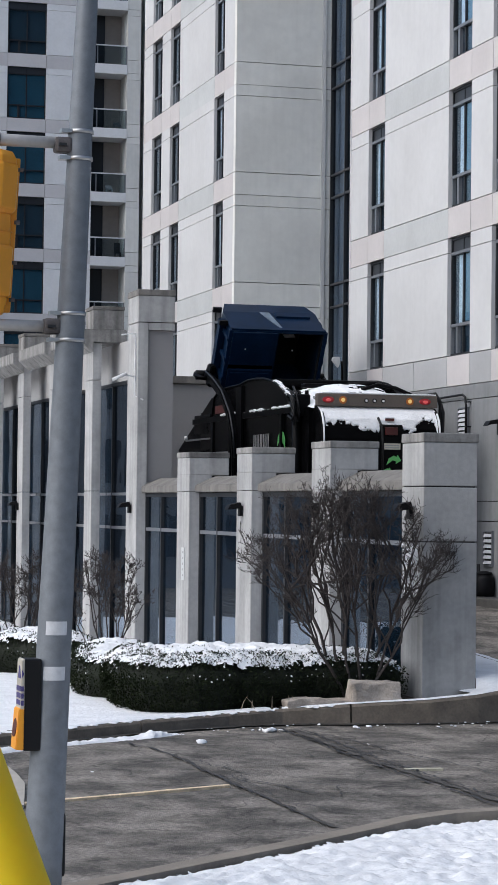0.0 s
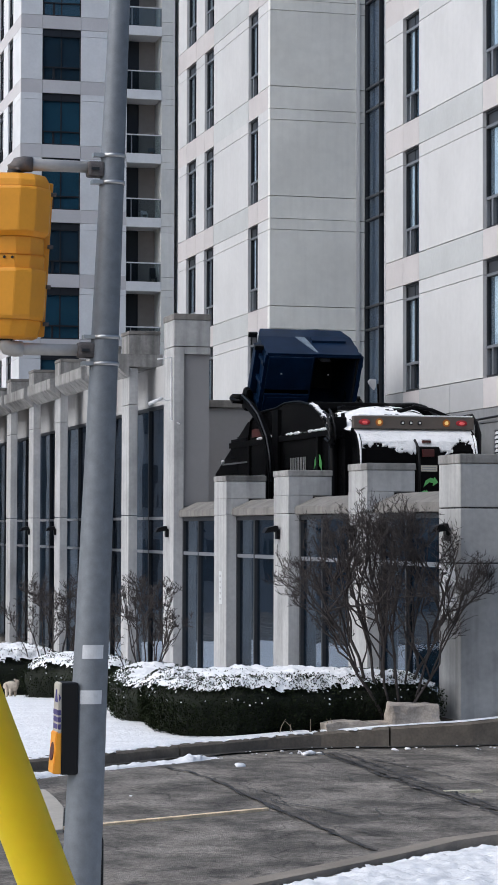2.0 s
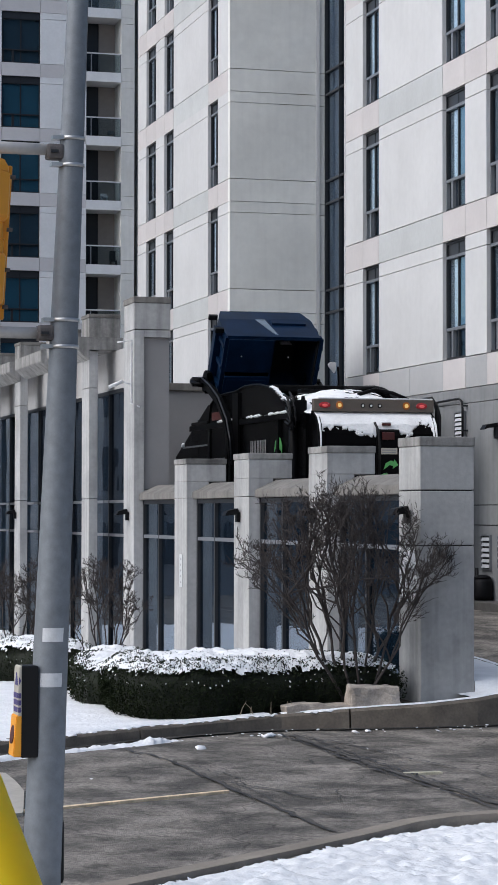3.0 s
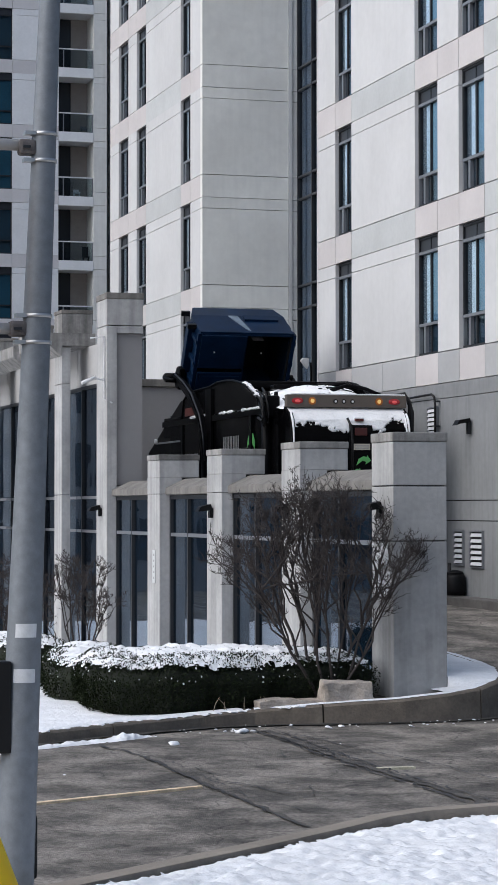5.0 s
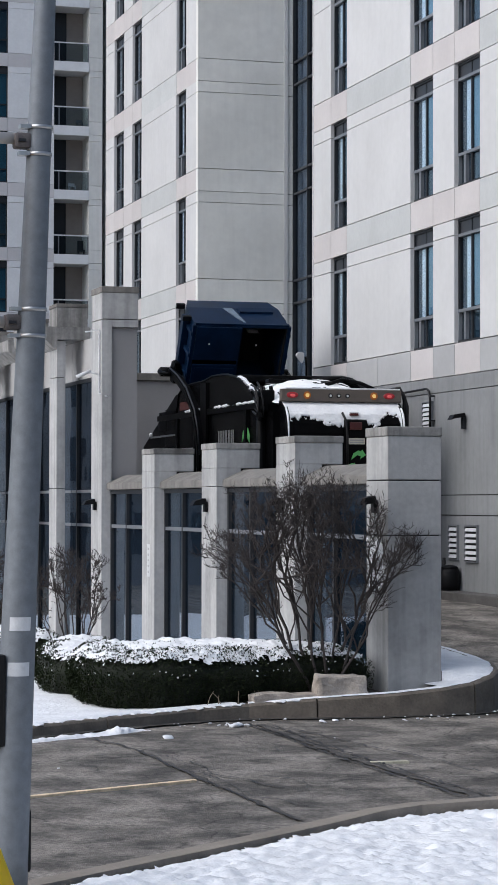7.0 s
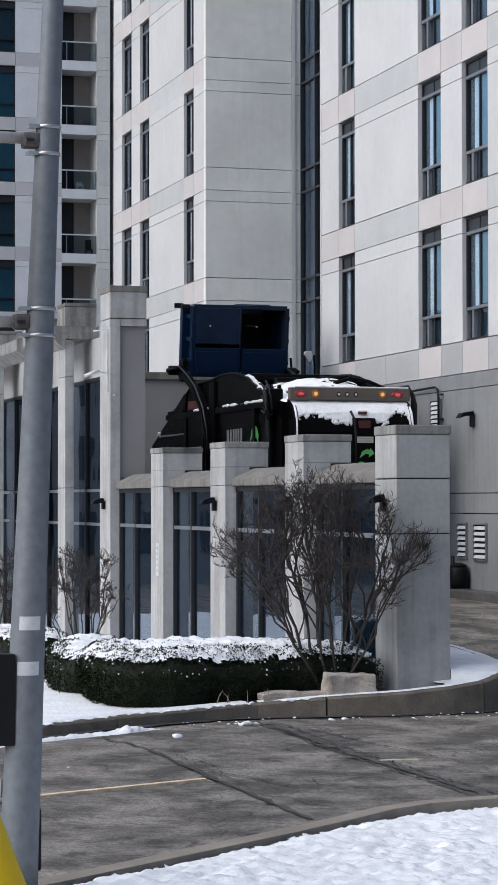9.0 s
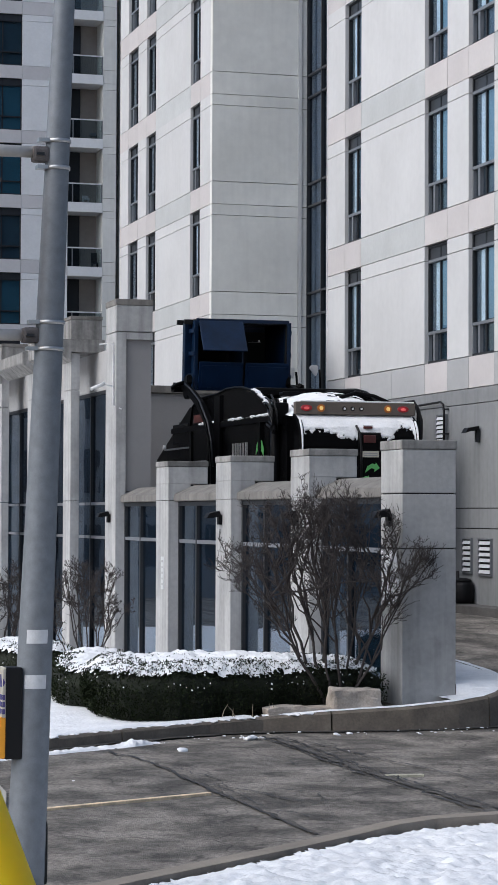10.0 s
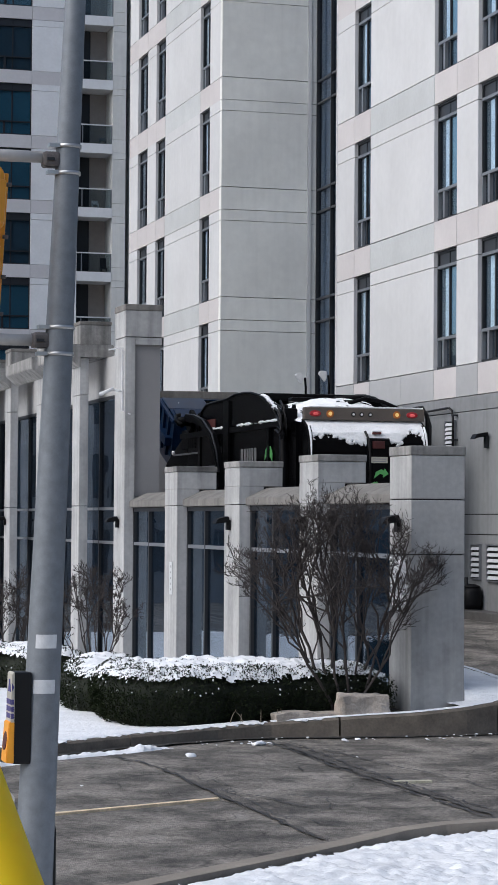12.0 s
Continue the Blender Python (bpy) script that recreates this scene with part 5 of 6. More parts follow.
    stack("middle_section", ((4.263, 0.92, 0.8), (4.35, 0.92, 0.8), (4.352, 0.9, 0.76), (4.469, 0.88, 0.74)))
    stack("flange", ((4.352, 0.95, 0.85), (4.362, 0.95, 0.85)))
    bpart("visor_plate", (x0 - 0.01, x1 + 0.01, y + 0.06, y + 0.11, 3.84, 4.84), YELL, s, bevel=0.012)
    for z in (4.76, 4.42, 4.16, 3.92):
        tpart("latch", [(x1 - 0.01, y + 0.03, z), (x1 + 0.025, y + 0.03, z)], 0.014, SADDLE, s, sides=8)
    for x in (2.22, 2.27):
        tpart("screw", [(x, y - 0.13, 4.33), (x, y - 0.11, 4.33)], 0.009, FRAME, s, sides=6)
    for ob in s.children:                                   # the head hangs with the pole's lean
        ob.data.transform(Matrix(((1, 0, 0.055, -0.055 * 1.05), (0, 1, 0, 0), (0, 0, 1, 0), (0, 0, 0, 1))))
    for z, zt, dz, xc in ((4.945, 4.89, 1, 2.275), (3.755, 3.815, -1, 2.22)):
        xe = ax(z) - rad(z) - 0.05
        tpart("arm", [(xc, y, zt), (xc, y, zt + dz * 0.03), (xc + 0.015, y, z - dz * 0.01), (xc + 0.06, y, z), (xe - 0.3, y, z), (xe, y, z)], [0.04, 0.045, 0.048, 0.042, 0.04, 0.038], PIPE, s, "weathered pipe arm", sides=12)
        tpart("elbow", [(xc, y, zt + dz * 0.004), (xc, y, zt + dz * 0.03), (xc + 0.012, y, z - dz * 0.012), (xc + 0.06, y, z), (xc + 0.11, y, z)], [0.05, 0.053, 0.055, 0.053, 0.05], SADDLE if dz > 0 else PIPE, s, "cast pipe elbow", sides=12)
        tpart("gasket", [(xc, y, zt - 0.03 * dz), (xc, y, zt + 0.012 * dz)], 0.05, BLACKP, s, sides=12)

    b = thing("push_button", "pedestrian push button box with yellow front", "push button", (2.62, y, 1.04))
    xa = 2.535
    bm = bmesh.new()
    box(bm, 2.575, 2.69, y - 0.1, y + 0.05, 1.04, 1.625, 0.014)
    part("case", bm, BLACKP, b)
    ppart("sign_face", [(2.555, 1.3), (2.563, 1.615), (2.58, 1.628), (2.58, 1.3)], "y", y - 0.105, y + 0.07, CREAM, b, bevel=0.004)
    ppart("button_plate", [(2.525, 1.05), (2.545, 1.31), (2.58, 1.315), (2.578, 1.045)], "y", y - 0.107, y + 0.075, YELL, b, bevel=0.006)
    tpart("button", [(2.545, y - 0.02, 1.185), (2.531, y - 0.02, 1.187)], 0.06, REDM, b, sides=14)
    for z in (1.33, 1.375, 1.42):
        bpart("print_bar", (2.5545, 2.5585, y - 0.09, y + 0.05, z, z + 0.032), VIOLET, b)
        bpart("print_bar", (2.557, 2.575, y - 0.1075, y - 0.1055, z, z + 0.032), VIOLET, b)
    ppart("arrow", [(2.56, 1.5), (2.56, 1.56), (2.576, 1.53)], "y", y - 0.1075, y - 0.1055, VIOLET, b)
    ppart("arrow", [(y - 0.08, 1.5), (y + 0.02, 1.5), (y - 0.03, 1.58)], "x", 2.557, 2.5625, VIOLET, b)
    bpart("strap", (2.66, 2.74, y - 0.03, y + 0.03, 1.2, 1.45), STEEL, b)


def guy_guard():
    g = thing("guy_wire_guard", "bright yellow plastic guard on a slanting guy wire", "wire guard", (1.55, 4.8, 0.03))
    k = -0.385
    xm = 0.82

    def at(z):
        return (xm + (z - 1.876) * k, 4.8, z)
    bm = bmesh.new()
    zs = [0.03, 0.1, 0.8, 1.6, 2.4, 3.1]
    tube(bm, [at(z) for z in zs], [0.06, 0.057, 0.057, 0.057, 0.057, 0.057], 20)
    part("guard_tube", bm, GUARD, g)
    tpart("guy_wire", [at(3.09), at(7.5)], 0.006, STEEL, g, sides=6)
    tpart("anchor_rod", [at(-0.1), at(0.05)], 0.012, STEEL, g, sides=6)


# ---- the front-loading refuse truck, seen over the screen wall ----
TL, TR, TC, TY, TZ = 13.30, 15.78, 14.54, 42.7, 0.72


def refuse_truck():
    t = thing("refuse_truck", "black front-loading refuse truck dusted with snow, hopper full-height", "truck", (TC, TY, TZ))
    # barrel-roofed body, lofted from section to section
    def section(bm, y, zr, zs, half, z0=1.75):
        k = [(-half, z0), (-half, zs - 0.12), (-half + 0.05, zs), (-half + 0.32, zs + (zr - zs) * 0.55), (-half + 0.75, zs + (zr - zs) * 0.9), (0, zr),
             (half - 0.75, zs + (zr - zs) * 0.9), (half - 0.32, zs + (zr - zs) * 0.55), (half - 0.05, zs), (half, zs - 0.12), (half, z0)]
        return [bm.verts.new((TC + x, y, z)) for x, z in k]
    bm = bmesh.new()
    secs = [section(bm, *a) for a in ((43.0, 4.72, 4.5, 1.22), (43.5, 4.88, 4.6, 1.235), (44.4, 5.06, 4.66, 1.24), (45.5, 5.12, 4.68, 1.24), (48.0, 5.12, 4.68, 1.24))]
    for a, b in zip(secs, secs[1:]):
        n = len(a)
        for i in range(n):
            bm.faces.new((a[i], a[(i + 1) % n], b[(i + 1) % n], b[i]))
    bm.faces.new(secs[0]), bm.faces.new(secs[-1][::-1])
    bmesh.ops.recalc_face_normals(bm, faces=list(bm.faces))
    body = part("body", bm, TRUCK, t)
    # side ribs and top rail
    for sx in (-1, 1):
        xo = TC + sx * 1.24
        bpart("top_rail", (min(xo, xo + sx * 0.05), max(xo, xo + sx * 0.05), 44.2, 52.3, 4.5, 4.62), TRUCKM, t)
        for y in (44.9, 48.9, 50.4):
            bpart("side_rib", (min(xo, xo + sx * 0.06), max(xo, xo + sx * 0.06), y, y + 0.14, 1.8, 4.5), TRUCKM, t)
        bpart("side_panel", (xo - 0.03, xo + 0.03, 48.0, 51.6, 1.9, 4.5), TRUCK, t)
        bpart("rub_rail", (min(xo, xo + sx * 0.04), max(xo, xo + sx * 0.04), 49.0, 52.2, 3.78, 3.82), FRAMEL, t)
    # curved hopper shields over the arms
    arc = [(44.3, 4.64), (44.55, 4.8), (44.9, 4.97), (45.3, 5.1), (45.7, 5.2), (46.3, 5.28), (46.9, 5.31), (47.6, 5.31), (48.3, 5.24), (49.1, 5.23), (50.0, 5.2), (50.4, 5.06), (50.6, 4.64)]
    for sx in (-1, 1):
        xo = TC + sx * 1.26
        sh = ppart("hopper_shield", arc, "x", min(xo, xo - sx * 0.06), max(xo, xo - sx * 0.06), TRUCK, t)
        tpart("shield_edge", [(xo, y, z) for y, z in arc], 0.03, TRUCKM, sh, sides=6)
        bpart("shield_post", (min(xo, xo + sx * 0.05), max(xo, xo + sx * 0.05), 47.95, 48.4, 2.2, 5.2), TRUCKM, sh)
    rnd = random.Random(11)
    bm = bmesh.new()
    for a, b, n in ((44.2, 45.6, 50), (46.0, 47.4, 22), (48.6, 49.7, 30)):
        for i in range(n):
            y = rnd.uniform(a, b)
            s = rnd.uniform(0.04, 0.1)
            bmesh.ops.create_icosphere(bm, subdivisions=1, radius=1, matrix=Matrix.LocRotScale((TL - 0.02 + rnd.uniform(-0.02, 0.04), y, 4.63), None, (0.05, s, s * 0.5)))
    for (ya, za), (yb, zb) in zip(arc[:4], arc[1:5]):        # snow lying down the shield's rear edge
        for i in range(10):
            f = (i + rnd.random()) / 10
            sz = rnd.uniform(0.04, 0.07)
            bmesh.ops.create_icosphere(bm, subdivisions=1, radius=1, matrix=Matrix.LocRotScale((TL + rnd.uniform(0.0, 0.06), ya + (yb - ya) * f, za + (zb - za) * f + 0.02), None, (0.06, sz * 1.6, sz * 0.5)))
    tagged(part("rail_snow", bm, SNOW, t), kind="stuff")
    bpart("hopper_floor", (TL + 0.1, TR - 0.1, 48.02, 51.6, 1.9, 3.6), TRUCKM, t)
    bpart("hopper_front", (TL, TR, 51.6, 51.72, 1.9, 4.75), TRUCK, t)
    bpart("red_bracket", (TL - 0.03, TL + 0.1, 49.2, 50.3, 4.68, 4.86), REDM, t, "rusty red steel bracket")
    # cab and its guard
    bpart("cab", (TL + 0.1, TR - 0.1, 51.9, 53.6, 1.4, 3.7), TRUCK, t, bevel=0.08)
    ppart("windscreen", [(53.61, 2.5), (53.64, 2.5), (53.64, 3.4), (53.61, 3.4)], "x", TL + 0.3, TR - 0.3, TINTED, t)
    for sx in (-1, 1):
        xo = TC + sx * 1.25
        g = ppart("cab_guard", [(50.0, 2.2), (53.4, 2.2), (53.8, 3.93), (50.7, 5.06), (50.0, 5.0)], "x", min(xo, xo - sx * 0.05), max(xo, xo - sx * 0.05), TRUCKM, t)
        bpart("step_bar", (min(xo, xo + sx * 0.03), max(xo, xo + sx * 0.03), 50.7, 53.0, 4.12, 4.16), FRAMEL, g)
        for ya, yb, za, zb in ((50.75, 52.2, 3.3, 3.9), (50.75, 52.2, 4.25, 4.7)):
            bpart("guard_panel", (min(xo, xo + sx * 0.02), max(xo, xo + sx * 0.02), ya, yb, za, zb), TRUCK, g, bevel=0.008)
        tpart("marker_lamp", [(xo, 52.95, 4.2), (xo + sx * 0.06, 52.95, 4.2)], 0.05, PLATE, g, "small white marker lamp", sides=10)
    # tailgate
    prof = [(43.0, 4.6), (42.78, 4.57), (42.58, 4.46), (42.46, 4.32), (42.4, 4.15), (42.38, 3.95), (42.4, 3.6), (42.48, 3.0), (42.6, 2.4), (42.75, 1.8), (43.0, 1.8)]
    tg = ppart("tailgate", prof, "x", TL + 0.05, TR - 0.02, TRUCK, t)
    for xa in (TL + 0.02, TR - 0.08):
        ppart("edge_flange", [(y - 0.035, z) for y, z in prof[1:10]] + [(y + 0.06, z) for y, z in prof[9:0:-1]], "x", xa, xa + 0.07, TRUCKM, tg)
    # snow sheet over the tailgate's shoulder, ragged below
    bm = bmesh.new()
    cols = []
    nx, ny = 190, 84
    drop = [0.0]
    for (ya, za), (yb, zb) in zip(prof, prof[1:8]):
        drop.append(drop[-1] + math.hypot(yb - ya, zb - za))

    def down(s):
        """The tailgate's outline at a length s from its upper edge."""
        k = max(i for i in range(7) if drop[i] <= s)
        f = min(1.0, (s - drop[k]) / (drop[k + 1] - drop[k]))
        return prof[k][0] * (1 - f) + prof[k + 1][0] * f, prof[k][1] * (1 - f) + prof[k + 1][1] * f
    for i in range(nx + 1):
        x = TL + 0.03 + (TR - TL - 0.08) * i / nx
        u = i / nx
        low = 0.74 + 0.13 * smooth(0.05, 0.5, u) - 0.26 * smooth(0.74, 0.9, u) + 0.6 * smooth(0.03, 0.012, u) + 0.3 * smooth(0.965, 0.985, u) + 0.07 * noise.noise(Vector((x * 1.7, 0, 0)))
        col = []
        for j in range(ny + 1):
            s = 1.15 * j / ny
            y, z = down(s)
            cover = low - s + 0.1 * noise.noise(Vector((x * 4, s * 5, 2))) + 0.1 * noise.noise(Vector((x * 11, s * 17, 2))) + 0.07 * noise.noise(Vector((x * 31, s * 34, 2)))
            lift = 0.034 * smooth(-0.012, 0.02, cover) - 0.012 + 0.006 * noise.noise(Vector((x * 9, s * 9, 0)))
            col.append(bm.verts.new((x, y - lift, z + 0.4 * lift)))
        cols.append(col)
    for a, b in zip(cols, cols[1:]):
        for j in range(ny):
            bm.faces.new((a[j], b[j], b[j + 1], a[j + 1])).smooth = True
    part("tailgate_snow", bm, SNOW, tg, "slipping sheet of fresh snow")
    for xe in (TL + 0.05, TR - 0.05):
        tpart("edge_snow", [(xe, y - 0.04, z) for y, z in prof[2:7]], [0.02, 0.024, 0.02, 0.016, 0.008], SNOW, tg, sides=6)
    # snow on the roof's rear slope
    bm = bmesh.new()
    n, m = 90, 40

    def roof(x, y):
        k = (y - 43.0) / 1.5
        zr, zs = (4.72 + 0.36 * min(1, k), 4.5 + 0.17 * min(1, k))
        q = abs(x - TC) / 1.22
        return zs + (zr - zs) * (1 - q ** 2.6)
    vs = [[bm.verts.new((x, y, roof(x, y) + 0.035 + 0.015 * noise.noise(Vector((x * 8, y * 8, 0))))) for x in [TC - 1.2 + 2.4 * i / n for i in range(n + 1)]] for y in [43.0 + 2.6 * j / m for j in range(m + 1)]]
    for j in range(m):
        for i in range(n):
            x, y = TC - 1.2 + 2.4 * (i + 0.5) / n, 43.0 + 2.6 * (j + 0.5) / m
            if noise.noise(Vector((x * 1.6, y * 3.2, 8))) + 0.3 * noise.noise(Vector((x * 7, y * 9, 8))) > (-0.3 if y < 43.9 else -0.12) - (0.3 if x < TC - 0.3 else 0):
                bm.faces.new((vs[j][i], vs[j][i + 1], vs[j + 1][i + 1], vs[j + 1][i])).smooth = True
    part("roof_snow", bm, SNOW, t)
    bpart("hopper_cover", (TL + 0.1, TR - 0.12, 45.9, 47.6, 5.1, 5.27), TRUCKM, t, bevel=0.05)
    tpart("roof_bow", [(TR - 1.15, 43.9, 4.98), (TR - 0.75, 44.1, 5.09), (TR - 0.4, 44.0, 5.03), (TR - 0.12, 43.7, 4.86)], 0.04, TRUCKM, t)
    tpart("roof_bow", [(TR - 0.9, 45.6, 5.16), (TR - 0.3, 45.6, 5.2), (TR, 45.4, 5.08), (TR + 0.18, 45.2, 4.9)], 0.05, TRUCKM, t)
    for xa, xb, y in ((TC - 0.9, TC - 0.4, 44.6), (TC - 0.2, TC + 0.5, 45.0)):
        bpart("roof_hatch", (xa, xb, y, y + 0.3, 5.03, 5.12), TRUCKM, t, bevel=0.03)
    # light bar
    lb = bpart("light_bar", (TL, TR, TY - 0.05, TY + 0.1, 4.58, 4.82), BARM, t, "taupe steel bar carrying the rear lamps", bevel=0.015)
    bm = bmesh.new()
    box(bm, TL + 0.1, TR - 0.02, TY - 0.04, TY + 0.35, 4.822, 4.85, 0.012)
    part("bar_snow", bm, SNOW, lb)
    for x, kind in ((0.2, "r"), (0.5, "a"), (0.98, "s"), (1.15, "s"), (1.33, "s"), (1.88, "a"), (2.2, "r"), (2.28, "r")):
        xx = TL + x + 0.02
        if kind == "r" and x < 2.25:
            bm = bmesh.new()
            bmesh.ops.create_uvsphere(bm, u_segments=16, v_segments=8, radius=1, matrix=Matrix.LocRotScale((xx, TY - 0.055, 4.7), None, (0.12, 0.025, 0.062)))
            lamp = part("tail_lamp", bm, RED, lb, "red oval tail lamp")
            bm = bmesh.new()
            bmesh.ops.create_uvsphere(bm, u_segments=10, v_segments=6, radius=1, matrix=Matrix.LocRotScale((xx, TY - 0.075, 4.695), None, (0.06, 0.02, 0.03)))
            part("bulb_glow", bm, REDG, lamp)
        elif kind == "a":
            amber = tpart("indicator", [(xx, TY - 0.05, 4.7), (xx, TY - 0.075, 4.7)], 0.075, AMBER, lb, "round amber lamp", sides=18)
            tpart("bulb_glow", [(xx, TY - 0.075, 4.7), (xx, TY - 0.082, 4.7)], 0.04, AMBERG, amber, sides=12)
        elif kind == "s":
            lamp = tpart("marker", [(xx, TY - 0.05, 4.695), (xx, TY - 0.068, 4.695)], 0.045, BLACKP, lb, sides=14)
            tpart("marker_lens", [(xx, TY - 0.068, 4.695), (xx, TY - 0.078, 4.695)], 0.024, PLATE, lamp, sides=10)
    # centre post with lamp, plate and arrows
    px = TC + 0.0
    ppart("centre_post", [(42.42, 4.24), (42.36, 4.2), (42.33, 4.1), (42.33, 2.2), (42.42, 2.2)], "x", px - 0.05, px + 0.42, TRUCKM, tg)
    tpart("post_pipe", [(px - 0.08, 42.4, 4.36), (px - 0.02, 42.34, 4.2), (px + 0.0, 42.32, 3.9), (px + 0.0, 42.32, 3.2)], 0.025, BLACKP, tg)
    bpart("brake_lamp", (px + 0.05, px + 0.3, 42.3, 42.335, 4.02, 4.17), REDD, tg, "dark red square brake lamp", bevel=0.012)
    cl = bpart("marker_lamp", (px + 0.08, px + 0.25, 42.37, 42.44, 4.3, 4.345), REDM, tg, "small red lamp capped with snow", bevel=0.01)
    bpart("lamp_snow", (px + 0.07, px + 0.26, 42.37, 42.44, 4.346, 4.375), SNOW, cl, bevel=0.012)
    bpart("label_plate", (px + 0.02, px + 0.36, 42.315, 42.328, 3.74, 3.86), CREAM, tg, "small cream label plate")
    for k in range(2):
        bpart("print_bar", (px + 0.05, px + 0.33, 42.311, 42.314, 3.765 + 0.045 * k, 3.783 + 0.045 * k), GREYTX, tg)
    for x0, z0, s, flip in ((px + 0.08, 3.44, 0.3, 1), (px + 0.0, 3.26, 0.19, -1)):
        bm = bmesh.new()
        prism(bm, [(x0, z0), (x0 + s * 0.15, z0 + s * 0.42), (x0 + s * 0.5, z0 + s * 0.6), (x0 + s * 0.7, z0 + s * 0.52), (x0 + s * 0.74, z0 + s * 0.66), (x0 + s, z0 + s * 0.3), (x0 + s * 0.62, z0 + s * 0.06), (x0 + s * 0.66, z0 + s * 0.24), (x0 + s * 0.4, z0 + s * 0.3)], "y", 42.312, 42.325)
        part("arrow_decal", bm, GREEN, tg, "green curved arrow")
    # near corner: tailgate ram, hoses and valve clutter
    tpart("tailgate_ram", [(TL - 0.09, 43.72, 2.0), (TL - 0.09, 43.72, 4.4)], 0.1, TRUCKM, t, sides=12)
    bpart("corner_post", (TL - 0.03, TL + 0.04, 43.1, 44.1, 1.9, 4.55), TRUCK, t)
    bpart("ram_bracket", (TL - 0.16, TL + 0.12, 43.45, 44.0, 4.4, 4.84), TRUCKM, t, bevel=0.05)
    for dx, dy in ((-0.12, -0.1), (-0.02, 0.12), (0.1, -0.02)):
        tpart("valve", [(TL + dx, 43.7 + dy, 4.8), (TL + dx, 43.7 + dy, 4.92)], [0.05, 0.035], TRUCKM, t, sides=8)
    for k in range(6):
        a = rnd.uniform(0, 6)
        pts = [Vector((TL - 0.1, 43.7, 4.85)) + Vector((-0.03 - 0.02 * k, 0.3 * math.cos(a + j * 0.9), 0.16 * math.sin(a + j * 1.2) - 0.1 * j)) for j in range(6)]
        tpart("hose", pts, 0.022, BLACKP, t, sides=6)
    tpart("hose", [(TR + 0.0, 43.0, 4.8), (TR + 0.12, 42.9, 4.78), (TR + 0.17, 42.8, 4.5), (TR + 0.16, 42.8, 4.0), (TR + 0.12, 42.8, 3.6)], 0.045, BLACKP, t, sides=8)
    tpart("hose", [(TR - 0.1, 43.0, 4.85), (TR + 0.05, 42.9, 4.88), (TR + 0.12, 42.8, 4.7), (TR + 0.1, 42.8, 4.2)], 0.035, BLACKP, t, sides=8)
    # worn grey print on the side: plain bars
    for i in range(5):
        y = 47.05 - i * 0.25
        for dy, z0, z1 in ((0, 3.73, 4.12), (0.11, 3.8 if i % 2 else 3.73, 4.12)):
            bpart("print_bar", (TL - 0.04, TL - 0.032, y - dy - 0.055, y - dy, z0, z1), GREYTX, t)
    ppart("leaf_decal", [(45.28, 3.84), (45.22, 4.04), (45.04, 4.16), (44.84, 4.12), (44.7, 3.96), (44.72, 3.8), (44.88, 3.92), (44.98, 3.74), (45.08, 3.96)], "x", TL - 0.036, TL - 0.03, GREEN, t, "green leaf decal")
    # running gear, behind the wall
    bpart("chassis", (TC - 0.5, TC + 0.5, 43.2, 53.5, 1.3, 1.74), TRUCKM, t)
    for y in (44.6, 45.9, 51.9):
        for sx in (-1, 1):
            x = TC + sx * 1.05
            w = tpart("wheel", [(x - 0.15, y, TZ + 0.51), (x - 0.13, y, TZ + 0.51), (x + 0.13, y, TZ + 0.51), (x + 0.15, y, TZ + 0.51)], [0.44, 0.51, 0.51, 0.44], TYRE, t, sides=24)
            tpart("rim", [(x + sx * 0.14, y, TZ + 0.51), (x + sx * 0.165, y, TZ + 0.51)], 0.28, STEEL, w, sides=16)
    # mirrors on tall stalks
    for x, y, z in ((16.6, 51.9, 6.02), (16.02, 51.9, 5.95)):
        tpart("mirror_stalk", [(x + 0.2, y, 4.3), (x + 0.2, y, z - 0.2), (x + 0.18, y, z + 0.05)], 0.028, TRUCKM, t)
        ppart("mirror", [(x - 0.08, z + 0.08), (x - 0.04, z + 0.15), (x + 0.13, z + 0.15), (x + 0.13, z - 0.02), (x + 0.08, z - 0.12)], "y", y - 0.05, y + 0.02, PLATE, t, "pale truck mirror", bevel=0.015)
    # loading arms, each with a fork lever hinged at its elbow; drawn along their own y, forwards
    arms = []
    for sx in (-1, 1):
        a = new("loading_arm")
        a.parent = t
        a.location = Vector((TC + (1.17 if sx > 0 else -1.38), PIVOT[0], PIVOT[1])) - origin(t)
        tagged(a, "black curved steel loading arm with worn edge")
        bm = bmesh.new()
        up = [(-0.1, 0.1), (0.7, 0.78), (1.25, 1.02), (1.75, 1.08), (2.6, 0.87), (3.3, 0.5), (3.9, 0.1)]
        dn = [(3.83, -0.05), (3.23, 0.34), (2.55, 0.71), (1.75, 0.93), (1.28, 0.88), (0.75, 0.65), (0.05, -0.03)]
        prism(bm, up + dn, "x", -0.08, 0.08)
        bmesh.ops.bevel(bm, geom=list(bm.edges), offset=0.02, segments=2, affect="EDGES")
        ob = new("arm_beam", mesh("arm_beam", bm, TRUCKM))
        ob.parent = a
        bm = bmesh.new()
        tube(bm, [(-0.04, y, z + 0.015) for y, z in up[1:]], 0.022, 6)
        ob = new("worn_edge", mesh("worn_edge", bm, FRAME))
        ob.parent = a
        bm = bmesh.new()
